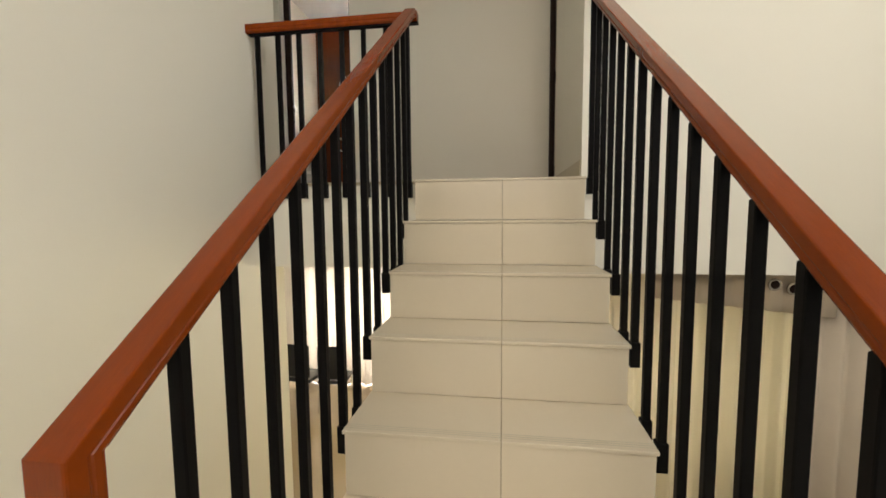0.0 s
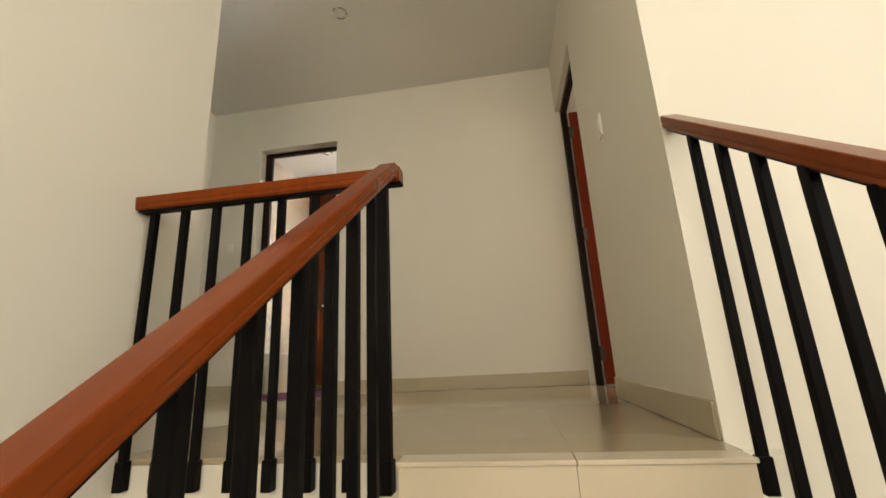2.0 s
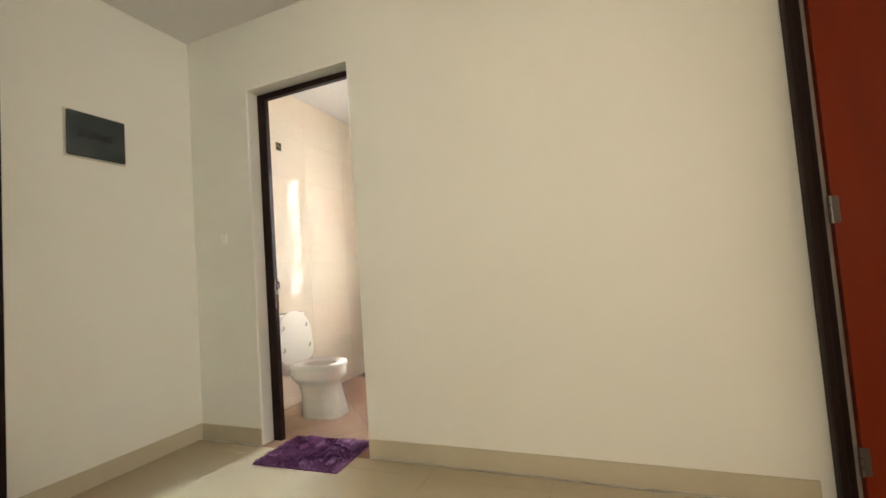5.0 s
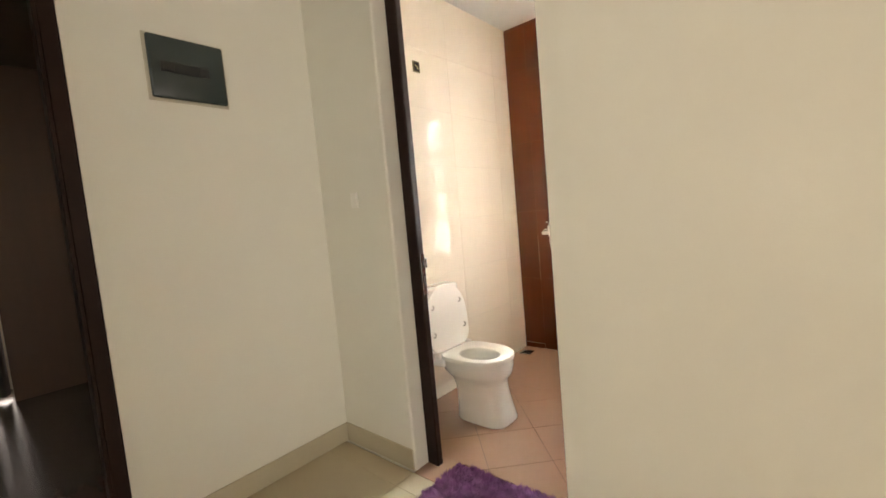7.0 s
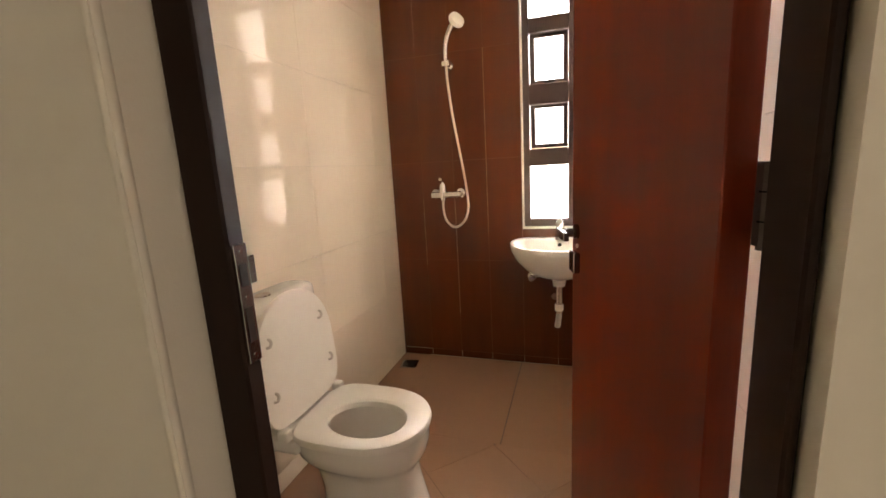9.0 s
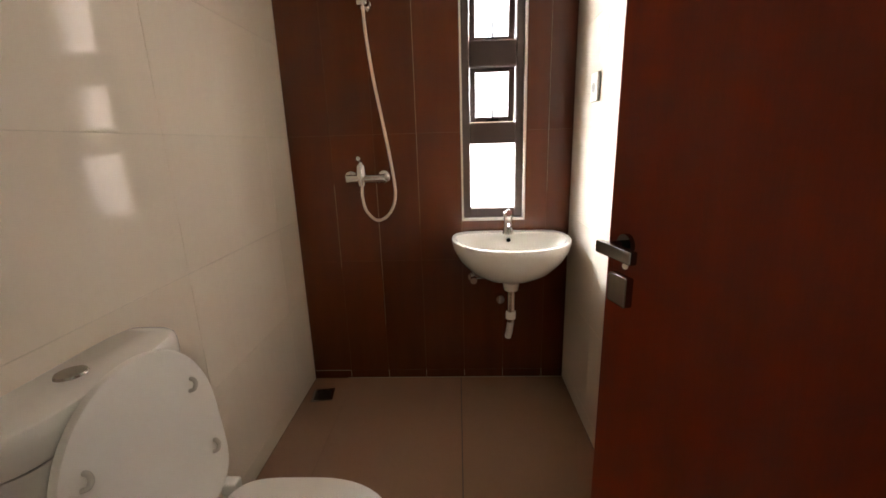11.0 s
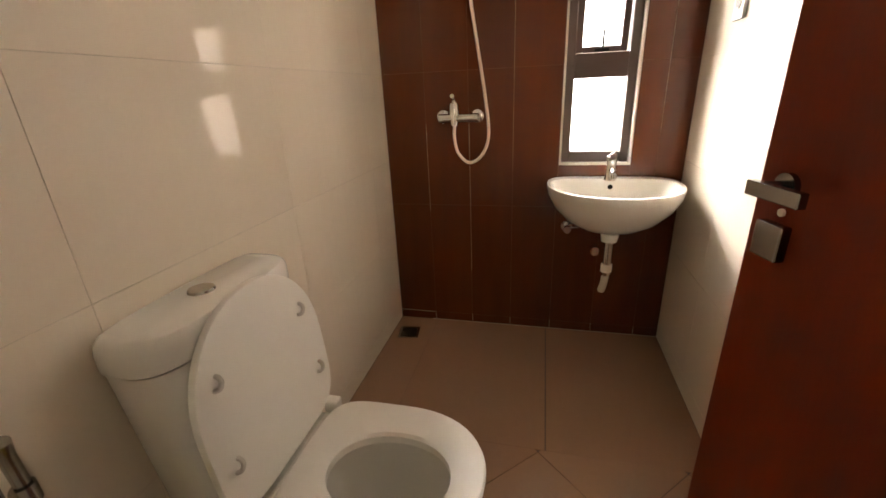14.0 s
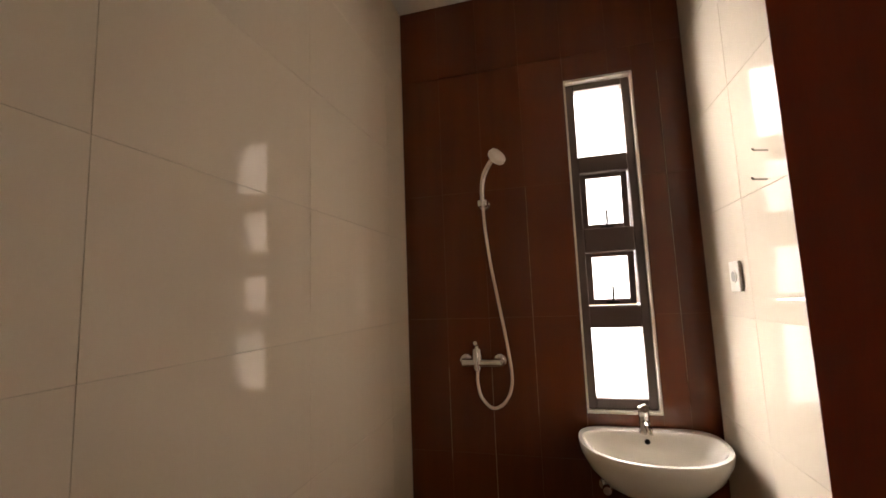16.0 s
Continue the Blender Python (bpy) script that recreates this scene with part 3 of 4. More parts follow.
# purple mat at the bathroom door
def bath_mat():
    fur = material("purple_shag", (0.120, 0.034, 0.110), 0.9, var=0.45, scale=22, grain=0.25, bump_scale=240, second=(0.21, 0.075, 0.19))
    e = empty("bath_mat", "purple shaggy bath mat on the hall tiles", "mat", (-1.93, 2.15, 0.001))
    rng = random.Random(5)
    part("backing", box(-0.275, 0.275, -0.19, 0.19, 0, 0.008, 0.003, 1), fur, e)
    vs, fs = [], []
    for k in range(9000):
        x, y = rng.uniform(-0.277, 0.277), rng.uniform(-0.192, 0.192)
        tilt = noise.noise((x * 9, y * 9, 1.0)) * 6
        a, l = tilt + rng.uniform(-0.9, 0.9), rng.uniform(0.012, 0.024)
        dx, dy = math.cos(a) * l * 0.7, math.sin(a) * l * 0.7
        px, py = -math.sin(a) * 0.0026, math.cos(a) * 0.0026
        n = len(vs)
        vs += [(x - px, y - py, 0.006), (x + px, y + py, 0.006), (x + dx, y + dy, 0.006 + l * 0.75)]
        fs.append((n, n + 1, n + 2))
    me = bpy.data.meshes.new("shag")
    me.from_pydata(vs, [], fs)
    me.materials.append(fur)
    pile = new("shag", me)
    pile.parent = e
    pile["label"] = "long purple pile"
    pile["kind"] = "stuff"
    e.rotation_euler = (0, 0, radians(2))
    return e


bath_mat()

# ---- bathroom
def oval(cx, cy, rx0, rx1, ry, n=36, front=2.25, back=None):
    """An egg-shaped outline: rx0 towards -x, rx1 towards +x, ry across."""
    out = []
    for k in range(n):
        a = 2 * math.pi * k / n
        c, s = math.cos(a), math.sin(a)
        power = front if c > 0 else (back or front)
        out.append((cx + (rx1 if c > 0 else rx0) * math.copysign(abs(c) ** (2 / power), c), cy + ry * math.copysign(abs(s) ** (2 / power), s)))
    return out


TX, TY, TZ = BATH_L, 2.873, BATH_Z
# The lid's plastic again, with the shade on the bumpers darkened into its colour.
BUMPER = material("shaded_lid_plastic", (0.55, 0.50, 0.43), 0.5)


def toilet():
    """A close-coupled toilet with its lid up; built round its foot, the wall at x = 0, its front towards +x."""
    e = empty("toilet", "white porcelain close-coupled toilet with its lid raised", "toilet", (TX, TY, TZ))
    # foot and bowl outside
    rows = [(0.000, 0.262, 0.598, 0.122, 3.6), (0.010, 0.258, 0.600, 0.124, 3.6), (0.08, 0.255, 0.584, 0.116, 3.3), (0.17, 0.245, 0.568, 0.108, 3.0), (0.225, 0.225, 0.564, 0.108, 2.8),
            (0.252, 0.205, 0.572, 0.118, 2.6), (0.275, 0.18, 0.592, 0.142, 2.4), (0.295, 0.16, 0.602, 0.154, 2.3), (0.325, 0.16, 0.609, 0.163, 2.3), (0.372, 0.16, 0.611, 0.166, 2.3)]
    rings = []
    for z, x0, x1, hw, pw in rows:
        cx = x0 + (x1 - x0) * 0.5
        rings.append([(x, y, z) for x, y in oval(cx, 0, cx - x0, x1 - cx, hw, 44, pw)])
    inner = [(0.372, 0.27, 0.565, 0.115), (0.33, 0.285, 0.558, 0.108), (0.25, 0.31, 0.53, 0.085), (0.18, 0.33, 0.48, 0.055), (0.165, 0.36, 0.45, 0.03)]
    for z, x0, x1, hw in inner:
        cx = (x0 + x1) / 2
        rings.append([(x, y, z) for x, y in oval(cx, 0, cx - x0, x1 - cx, hw, 44)])
    part("bowl", loft(rings), PORCELAIN, e, "", True)
    part("shelf", box(0.012, 0.24, -0.150, 0.150, 0.315, 0.3715, 0.018, 3), PORCELAIN, e, "", True)
    # seat ring
    so, si = oval(0.405, -0.002, 0.193, 0.213, 0.174, 48, 2.2, 5.0), oval(0.422, -0.024, 0.134, 0.130, 0.098, 48, 2.1)
    lift = [(so, 0.376, 1.0), (so, 0.386, 1.012), (so, 0.398, 0.995), (so, 0.403, 0.955), (si, 0.402, 1.09), (si, 0.396, 1.0), (si, 0.377, 1.0)]
    rings = [[(0.41 + (x - 0.41) * f, y * f, z) for x, y in o] for o, z, f in lift]
    b = loft(rings + [rings[0]], None, (False, False))
    bmesh.ops.remove_doubles(b, verts=b.verts, dist=1e-5)
    part("seat", b, PLASTIC, e, "white plastic seat ring", True)
    part("water", loft([[(x, y, 0.19) for x, y in oval(0.40, 0, 0.07, 0.08, 0.055, 24)], [(x, y, 0.192) for x, y in oval(0.40, 0, 0.07, 0.08, 0.055, 24)]]),
         material("still_water", (0.35, 0.34, 0.31), 0.05), e)
    # lid, hinged at the back of the seat and leaning on the cistern
    lo = oval(0.20, -0.005, 0.197, 0.214, 0.194, 48, 2.15, 5.0)
    rings = [[(0.2 + (x - 0.2) * f, y * f, z) for x, y in lo] for f, z in ((0.96, 0.0), (0.99, 0.002), (1.0, 0.008), (0.995, 0.016), (0.95, 0.020), (0.6, 0.022))]
    lid = part("lid", loft(rings), PLASTIC, e, "raised white plastic lid", True)
    for hx2, hy2 in ((0.290, 0.122), (0.290, -0.140), (0.122, 0.140), (0.122, -0.154)):
        pts = [(hx2 - 0.011, hy2 - 0.008, 0.001), (hx2 - 0.010, hy2 - 0.003, -0.008), (hx2, hy2 + 0.003, -0.010), (hx2 + 0.009, hy2 + 0.004, -0.006), (hx2 + 0.011, hy2 + 0.004, 0.001)]
        part("bumper", rod(curve_points(pts, 4), 0.0045, 8), BUMPER, lid, "lid bumper, plastic darkened for shade", True)
    lid.matrix_basis = pose(0.200, 0, 0.394, 0, -94.5, 0)
    part("hinge_bar", rod([(0.205, -0.122, 0.384), (0.205, 0.122, 0.384)], 0.0065, 12), PLASTIC, e, "", True)
    for s in (-1, 1):
        part("hinge_block", box(0.186, 0.224, s * 0.152 - 0.016, s * 0.152 + 0.016, 0.372, 0.408, 0.007, 3), PLASTIC, e, "", True)
    # cistern
    rings = []
    for z, x1, hw in ((0.362, 0.098, 0.128), (0.368, 0.112, 0.150), (0.385, 0.122, 0.166), (0.415, 0.128, 0.174), (0.55, 0.138, 0.186), (0.722, 0.146, 0.200)):
        ring = []
        for k in range(40):
            a = 2 * math.pi * k / 40
            c, s = math.cos(a), math.sin(a)
            x = 0.060 + (x1 - 0.060) * abs(c) ** 0.65 if c > 0 else 0.060 - 0.055 * abs(c) ** 0.3
            ring.append((x, hw * math.copysign(abs(s) ** 0.5, s), z))
        rings.append(ring)
    tank = part("cistern", loft(rings), PORCELAIN, e, "", True)
    rings = []
    for z, f in ((0.7235, 0.985), (0.727, 1.02), (0.735, 1.03), (0.762, 1.03), (0.777, 1.01), (0.785, 0.965), (0.787, 0.90)):
        rings.append([(0.060 + (p[0] - 0.060) * (f if p[0] > 0.06 else 1), p[1] * f, z) for p in ring])
    part("cistern_lid", loft(rings), PORCELAIN, tank, "", True)
    part("flush_button", rod([(0.062, -0.008, 0.784), (0.062, -0.008, 0.792)], [0.027, 0.024], 24), STEEL, tank, "oval steel flush button", True)
    return e


toilet()


def wash_basin():
    """A wall-hung basin; the wall at y = 0, its front towards -y, its rim at z = 0."""
    e = empty("wash_basin", "white porcelain wall-hung wash basin below the window", "basin", (-1.862, BATH_N, 0.722))

    def outline(w, d, n=52, back=0.0):
        out = []
        for k in range(n):
            a = 2 * math.pi * k / n
            c, s = math.cos(a), math.sin(a)
            if s < 0:
                y = -0.145 + (d - 0.145) * s * abs(s) ** -0.12 if abs(s) > 1e-6 else -0.145
                x = w * math.copysign(abs(c) ** 0.92, c)
            else:
                y = -0.145 + (0.145 - 0.006 - back) * s ** 0.55
                x = w * math.copysign(abs(c) ** 0.30 if abs(c) > 1e-6 else 0, c) * (1 - 0.10 * s)
            out.append((x, y))
        return out
    body = [(0.03, 0.20, -0.192), (0.06, 0.215, -0.190), (0.12, 0.265, -0.172), (0.175, 0.325, -0.137), (0.222, 0.375, -0.085), (0.247, 0.402, -0.035), (0.2515, 0.408, -0.006), (0.250, 0.406, 0.0)]
    rings = [[(x, y, z) for x, y in outline(w, d)] for w, d, z in body]
    for w, d, z, back in ((0.236, 0.390, 0.0, 0.055), (0.226, 0.378, -0.012, 0.065), (0.20, 0.345, -0.07, 0.08), (0.13, 0.27, -0.12, 0.09), (0.04, 0.2, -0.135, 0.12)):
        rings.append([(x, y, z) for x, y in outline(w, d, 52, back)])
    part("bowl", loft(rings), PORCELAIN, e, "", True)
    part("overflow_hole", rod([(-0.0, -0.088, -0.026), (-0.0, -0.094, -0.028)], 0.010, 14), BLACK_STEEL, e, "dark overflow hole")
    part("waste_flange", rod([(0, -0.20, -0.222), (0, -0.20, -0.188)], [0.030, 0.036], 20), PORCELAIN, e, "", True)
    pipe = part("waste_pipe", rod([(0, -0.20, -0.22), (0, -0.20, -0.37)], 0.0165, 16), CHROME, e, "chrome waste pipe", True)
    part("nut", rod([(0, -0.20, -0.322), (0, -0.20, -0.355)], 0.022, 8), PLASTIC, pipe)
    part("hose", rod(curve_points([(0, -0.20, -0.36), (-0.002, -0.199, -0.39), (-0.005, -0.194, -0.42), (-0.010, -0.185, -0.45)], 6), 0.015, 14), material("grey_pvc", (0.5, 0.48, 0.45), 0.4), pipe, "grey flexible waste hose", True)
    part("wall_collar", rod([(-0.028, -0.004, -0.335), (-0.028, -0.03, -0.335)], [0.026, 0.020], 18), CHROME, pipe, "", True)
    tap = part("tap", rod([(0, -0.062, -0.004), (0, -0.062, 0.012), (0, -0.062, 0.05), (0, -0.062, 0.062)], [0.025, 0.021, 0.020, 0.019], 20), CHROME, e, "chrome basin mixer tap", True)
    part("spout", rod(curve_points([(0, -0.07, 0.035), (0, -0.11, 0.044), (0, -0.15, 0.034), (0, -0.158, 0.018)], 5), 0.011, 12), CHROME, tap, "", True)
    part("tap_lever", rod(curve_points([(0, -0.062, 0.063), (0, -0.066, 0.085), (0, -0.088, 0.096), (0, -0.108, 0.098)], 4), [0.021] * 5 + [0.014] * 8, 14), CHROME, tap, "", True)
    v = part("angle_valve", rod([(-0.155, -0.003, -0.225), (-0.155, -0.045, -0.225)], 0.011, 12), CHROME, e, "chrome angle valve", True)
    part("valve_rose", rod([(-0.155, -0.001, -0.225), (-0.155, -0.008, -0.225)], 0.025, 18), CHROME, v, "", True)
    part("valve_knob", rod([(-0.155, -0.045, -0.225), (-0.155, -0.07, -0.225)], 0.016, 10), CHROME, v, "", True)
    part("supply_hose", rod(curve_points([(-0.15, -0.04, -0.222), (-0.10, -0.05, -0.215), (-0.06, -0.06, -0.19), (-0.03, -0.065, -0.13)], 5), 0.0055, 8), STEEL, v, "braided supply hose", True)
    return e


wash_basin()


def shower():
    e = empty("shower_set", "chrome shower mixer with hose and hand shower on brown tiles", "shower", (-2.49, BATH_N, 0.978))
    Y = -0.055
    bar = part("mixer_bar", rod([(-0.088, Y, 0), (-0.084, Y, 0), (0.084, Y, 0), (0.088, Y, 0)], [0.014, 0.019, 0.019, 0.014], 18), CHROME, e, "", True)
    for x in (-0.075, 0.075):
        part("wall_rose", rod([(x, -0.001, 0.004), (x, -0.014, 0.004), (x, -0.018, 0.004)], [0.030, 0.028, 0.020], 22), CHROME, bar, "", True)
        part("union", rod([(x, -0.014, 0.004), (x, Y, 0.0)], 0.017, 8), CHROME, bar)
    part("mixer_body", rod([(-0.018, Y, -0.03), (-0.018, Y, 0.0), (-0.018, Y, 0.055), (-0.018, Y, 0.062)], [0.016, 0.021, 0.021, 0.018], 18), CHROME, bar, "", True)
    part("mixer_lever", rod(curve_points([(-0.018, Y, 0.06), (-0.018, Y - 0.004, 0.078), (-0.016, Y - 0.03, 0.088), (-0.014, Y - 0.055, 0.09)], 4), 0.009, 10), CHROME, bar, "", True)
    pts = [(-0.018, Y, -0.03), (-0.020, Y, -0.08), (-0.004, Y - 0.004, -0.145), (0.045, Y - 0.008, -0.186), (0.100, Y - 0.006, -0.155), (0.128, Y, -0.075),
           (0.117, Y + 0.004, 0.06), (0.088, Y + 0.006, 0.25), (0.062, Y + 0.002, 0.42), (0.046, Y - 0.008, 0.58), (0.042, Y - 0.014, 0.69)]
    part("hose", rod(curve_points(pts, 10), 0.0068, 10), material("hose_metal", (0.72, 0.60, 0.52), 0.28, 0.7, var=0.1, scale=200), e, "ribbed metal shower hose", True)
    h = part("holder", rod([(0.042, -0.001, 0.70), (0.042, -0.05, 0.70)], 0.013, 14), CHROME, e, "chrome wall holder", True)
    part("holder_rose", rod([(0.042, -0.001, 0.70), (0.042, -0.01, 0.70)], 0.024, 18), CHROME, h, "", True)
    part("clip", box(0.020, 0.064, -0.085, -0.052, 0.682, 0.712, 0.006, 2), CHROME, h, "", True)
    grip = curve_points([(0.042, Y - 0.014, 0.69), (0.042, Y - 0.016, 0.76), (0.054, Y - 0.022, 0.82), (0.082, Y - 0.034, 0.865), (0.10, Y - 0.04, 0.885)], 6)
    hs = part("hand_shower", rod(grip, [0.0105 + 0.004 * min(1, k / 14) for k in range(len(grip))], 14), CHROME, e, "chrome hand shower", True)
    head = rod([(0, 0, 0.012), (0, 0, 0.008), (0, 0, -0.008), (0, 0, -0.016)], [0.030, 0.040, 0.043, 0.039], 26)
    ho = part("spray_head", head, PLASTIC, hs, "white round spray face", True)
    ho.matrix_basis = pose(0.123, Y - 0.055, 0.893, 62, 0, 52)
    return e


shower()


def drain(x, y):
    e = empty("floor_drain", "square metal floor drain in brown tiles", "drain", (x, y, BATH_Z))
    part("frame", box(-0.05, 0.05, -0.05, 0.05, -0.004, 0.003, 0.001, 1), STEEL, e)
    for k in range(6):
        part("slot", box(-0.038, 0.038, -0.038 + 0.0135 * k, -0.031 + 0.0135 * k, 0.0029, 0.0038), BLACK_STEEL, e)
    e.rotation_euler = (0, 0, radians(8))


drain(-2.755, 3.975)

jb = empty("junction_box", "small open brown junction box in ivory tiles", "junction box")
part("rim", box(0, 0.005, -0.032, 0.032, -0.036, 0.036, 0.001, 1), material("brass_rim", (0.16, 0.12, 0.05), 0.5, 0.3), jb)
part("recess", box(0.0052, 0.0062, -0.024, 0.024, -0.028, 0.028), FRAME_WOOD, jb, "dark recess with wires")
part("wire", rod([(0.007, -0.015, 0.01), (0.012, 0.0, -0.004), (0.007, 0.013, -0.015)], 0.002, 6), material("wire", (0.5, 0.42, 0.2), 0.5), jb)
jb.matrix_world = pose(BATH_L + 0.0005, 2.978, 2.18)

for z, y in ((1.635, 3.546), (1.559, 3.568)):
    hk = empty("wall_hook", "small steel hook in the ivory wall", "hook", (BATH_R, y, z), group="wall hooks")
    part("pin", rod([(0, 0, 0), (-0.035, -0.006, 0.002), (-0.04, -0.007, 0.008)], 0.0028, 8), STEEL, hk)


def sprayer():
    e = empty("bidet_hose", "beige hand sprayer hose with chrome angle valve", "bidet hose", (BATH_L, 2.62, 0.256))
    dark = material("beige_hose", (0.27, 0.20, 0.14), 0.4, var=0.2, scale=30)
    part("valve_body", rod([(0.002, 0, 0), (0.06, 0, 0)], 0.014, 12), STEEL, e, "", True)
    part("rose", rod([(0.001, 0, 0), (0.008, 0, 0)], 0.028, 18), STEEL, e, "", True)
    part("knob", rod([(0.058, 0, 0), (0.085, 0, 0)], 0.019, 10), BLACK_STEEL, e)
    part("tee", rod([(0.04, -0.04, 0.01), (0.04, 0.045, -0.004)], 0.013, 10), STEEL, e, "", True)
    part("spray_hose", rod(curve_points([(0.04, -0.04, 0.01), (0.03, -0.07, 0.10), (0.022, -0.085, 0.2), (0.02, -0.085, 0.32)], 8), 0.0052, 10), dark, e, "beige sprayer hose", True)
    part("cistern_hose", rod(curve_points([(0.05, 0.04, 0.0), (0.075, 0.08, 0.04), (0.085, 0.115, 0.09), (0.08, 0.13, 0.115)], 8), 0.007, 10), BLACK_STEEL, e, "black cistern hose", True)
    h = part("hook", rod([(0.002, -0.085, 0.33), (0.022, -0.085, 0.33)], 0.012, 12), STEEL, e, "chrome sprayer holder", True)
    part("ring", rod([(0.02, -0.085, 0.315), (0.02, -0.085, 0.345)], 0.014, 14), STEEL, h, "", True)
    part("sprayer_grip", rod([(0.02, -0.085, 0.345), (0.022, -0.087, 0.40), (0.035, -0.09, 0.43)], 0.010, 12), STEEL, h, "chrome hand sprayer", True)
    return e


sprayer()


def bucket():
    yel = material("yellow_plastic", (0.55, 0.40, 0.03), 0.4, var=0.1)
    e = empty("bucket", "yellow plastic bucket beside the toilet", "bucket", (-2.735, 2.455, BATH_Z))
    n = 32
    rows = [(0.070, 0.0), (0.072, 0.004), (0.090, 0.33), (0.095, 0.332), (0.095, 0.345), (0.088, 0.345), (0.084, 0.33), (0.067, 0.008)]
    part("pail", loft([[(r * math.cos(2 * math.pi * k / n), r * math.sin(2 * math.pi * k / n), z) for k in range(n)] for r, z in rows]), yel, e, "", True)
    part("bail", rod(curve_points([(0, -0.095, 0.325), (0.04, -0.098, 0.27), (0.06, 0.0, 0.255), (0.04, 0.098, 0.27), (0, 0.095, 0.325)], 6), 0.003, 6), STEEL, e, "wire bail")


bucket()


# ---- bathroom window: four lights one above the other, the two in the middle open outwards
def bath_window():
    e = empty("window_bathroom", "dark brown aluminium window with four small panes", "window", kind="structure")
    frame_m = material("brown_aluminium", (0.060, 0.036, 0.030), 0.35, 0.2, var=0.1, scale=6)
    white = material("white_plaster_edge", (0.75, 0.70, 0.62), 0.6, var=0.05, scale=20, bump=0.0006, bump_scale=90)
    glass = bpy.data.materials.new("window_glass")
    glass.use_nodes = True
    g = glass.node_tree.nodes["Principled BSDF"]
    g.inputs["Transmission Weight"].default_value, g.inputs["Roughness"].default_value, g.inputs["IOR"].default_value = 1.0, 0.02, 1.05
    y0 = BATH_N + 0.028
    x0, x1, z0, z1 = WX0, WX1, WZ0, WZ1
    for a in ((x0, x0 + 0.009, z0, z1), (x1 - 0.009, x1, z0, z1), (x0 + 0.009, x1 - 0.009, z1 - 0.012, z1), (x0 + 0.009, x1 - 0.009, z0, z0 + 0.010)):
        part("plaster_edge", box(a[0] + 0.0005, a[1] - 0.0005, BATH_N - 0.003, BATH_N + 0.15, a[2] + 0.0005, a[3] - 0.0005), white, e, "rough white plaster edge")
    X0, X1 = x0 + 0.009, x1 - 0.009
    f = part("window_frame", box(X0, X0 + 0.034, y0, y0 + 0.06, z0 + 0.01, z1 - 0.012, 0.003, 1), frame_m, e)
    part("stile", box(X1 - 0.034, X1, y0, y0 + 0.06, z0 + 0.01, z1 - 0.012, 0.003, 1), frame_m, e)
    lights = [(0.822, 1.112), (1.205, 1.436), (1.540, 1.792), (1.866, 2.178)]
    edges = [z0 + 0.010] + [v for lo, hi in lights for v in (lo, hi)] + [z1 - 0.012]
    for k in range(0, len(edges), 2):
        part("rail", box(X0 + 0.034, X1 - 0.034, y0 + 0.001, y0 + 0.059, edges[k], edges[k + 1], 0.003, 1), frame_m, e)
    for k, (lo, hi) in enumerate(lights):
        if k in (1, 2):
            s = part("sash", box(X0 + 0.036, X0 + 0.062, 0, 0.03, lo + 0.002, hi - 0.002, 0.002, 1), frame_m, e, "sash opened outwards")
            part("sash_stile", box(X1 - 0.062, X1 - 0.036, 0, 0.03, lo + 0.002, hi - 0.002, 0.002, 1), frame_m, s)
            part("sash_rail", box(X0 + 0.062, X1 - 0.062, 0, 0.03, lo + 0.002, lo + 0.024, 0.002, 1), frame_m, s)
            part("sash_rail", box(X0 + 0.062, X1 - 0.062, 0, 0.03, hi - 0.020, hi - 0.002, 0.002, 1), frame_m, s)
            p = part("pane", box(X0 + 0.062, X1 - 0.062, 0.013, 0.016, lo + 0.024, hi - 0.020), glass, s)
            p.visible_shadow = False
            part("latch", rod([((X0 + X1) / 2, -0.004, lo + 0.012), ((X0 + X1) / 2 + 0.004, -0.014, lo + 0.03), ((X0 + X1) / 2 + 0.004, -0.014, lo + 0.085)], 0.0045, 8), BLACK_STEEL, s, "dark casement latch")
            part("latch_base", box((X0 + X1) / 2 - 0.025, (X0 + X1) / 2 + 0.03, -0.008, 0.0, lo + 0.004, lo + 0.018, 0.002, 1), BLACK_STEEL, s)
            s.matrix_basis = Matrix.Translation((0, y0 + 0.034, hi)) @ Matrix.Rotation(radians(7), 4, "X") @ Matrix.Translation((0, 0, -hi))
        else:
            p = part("pane", box(X0 + 0.034, X1 - 0.034, y0 + 0.028, y0 + 0.032, lo, hi), glass, e)
            p.visible_shadow = False


bath_window()


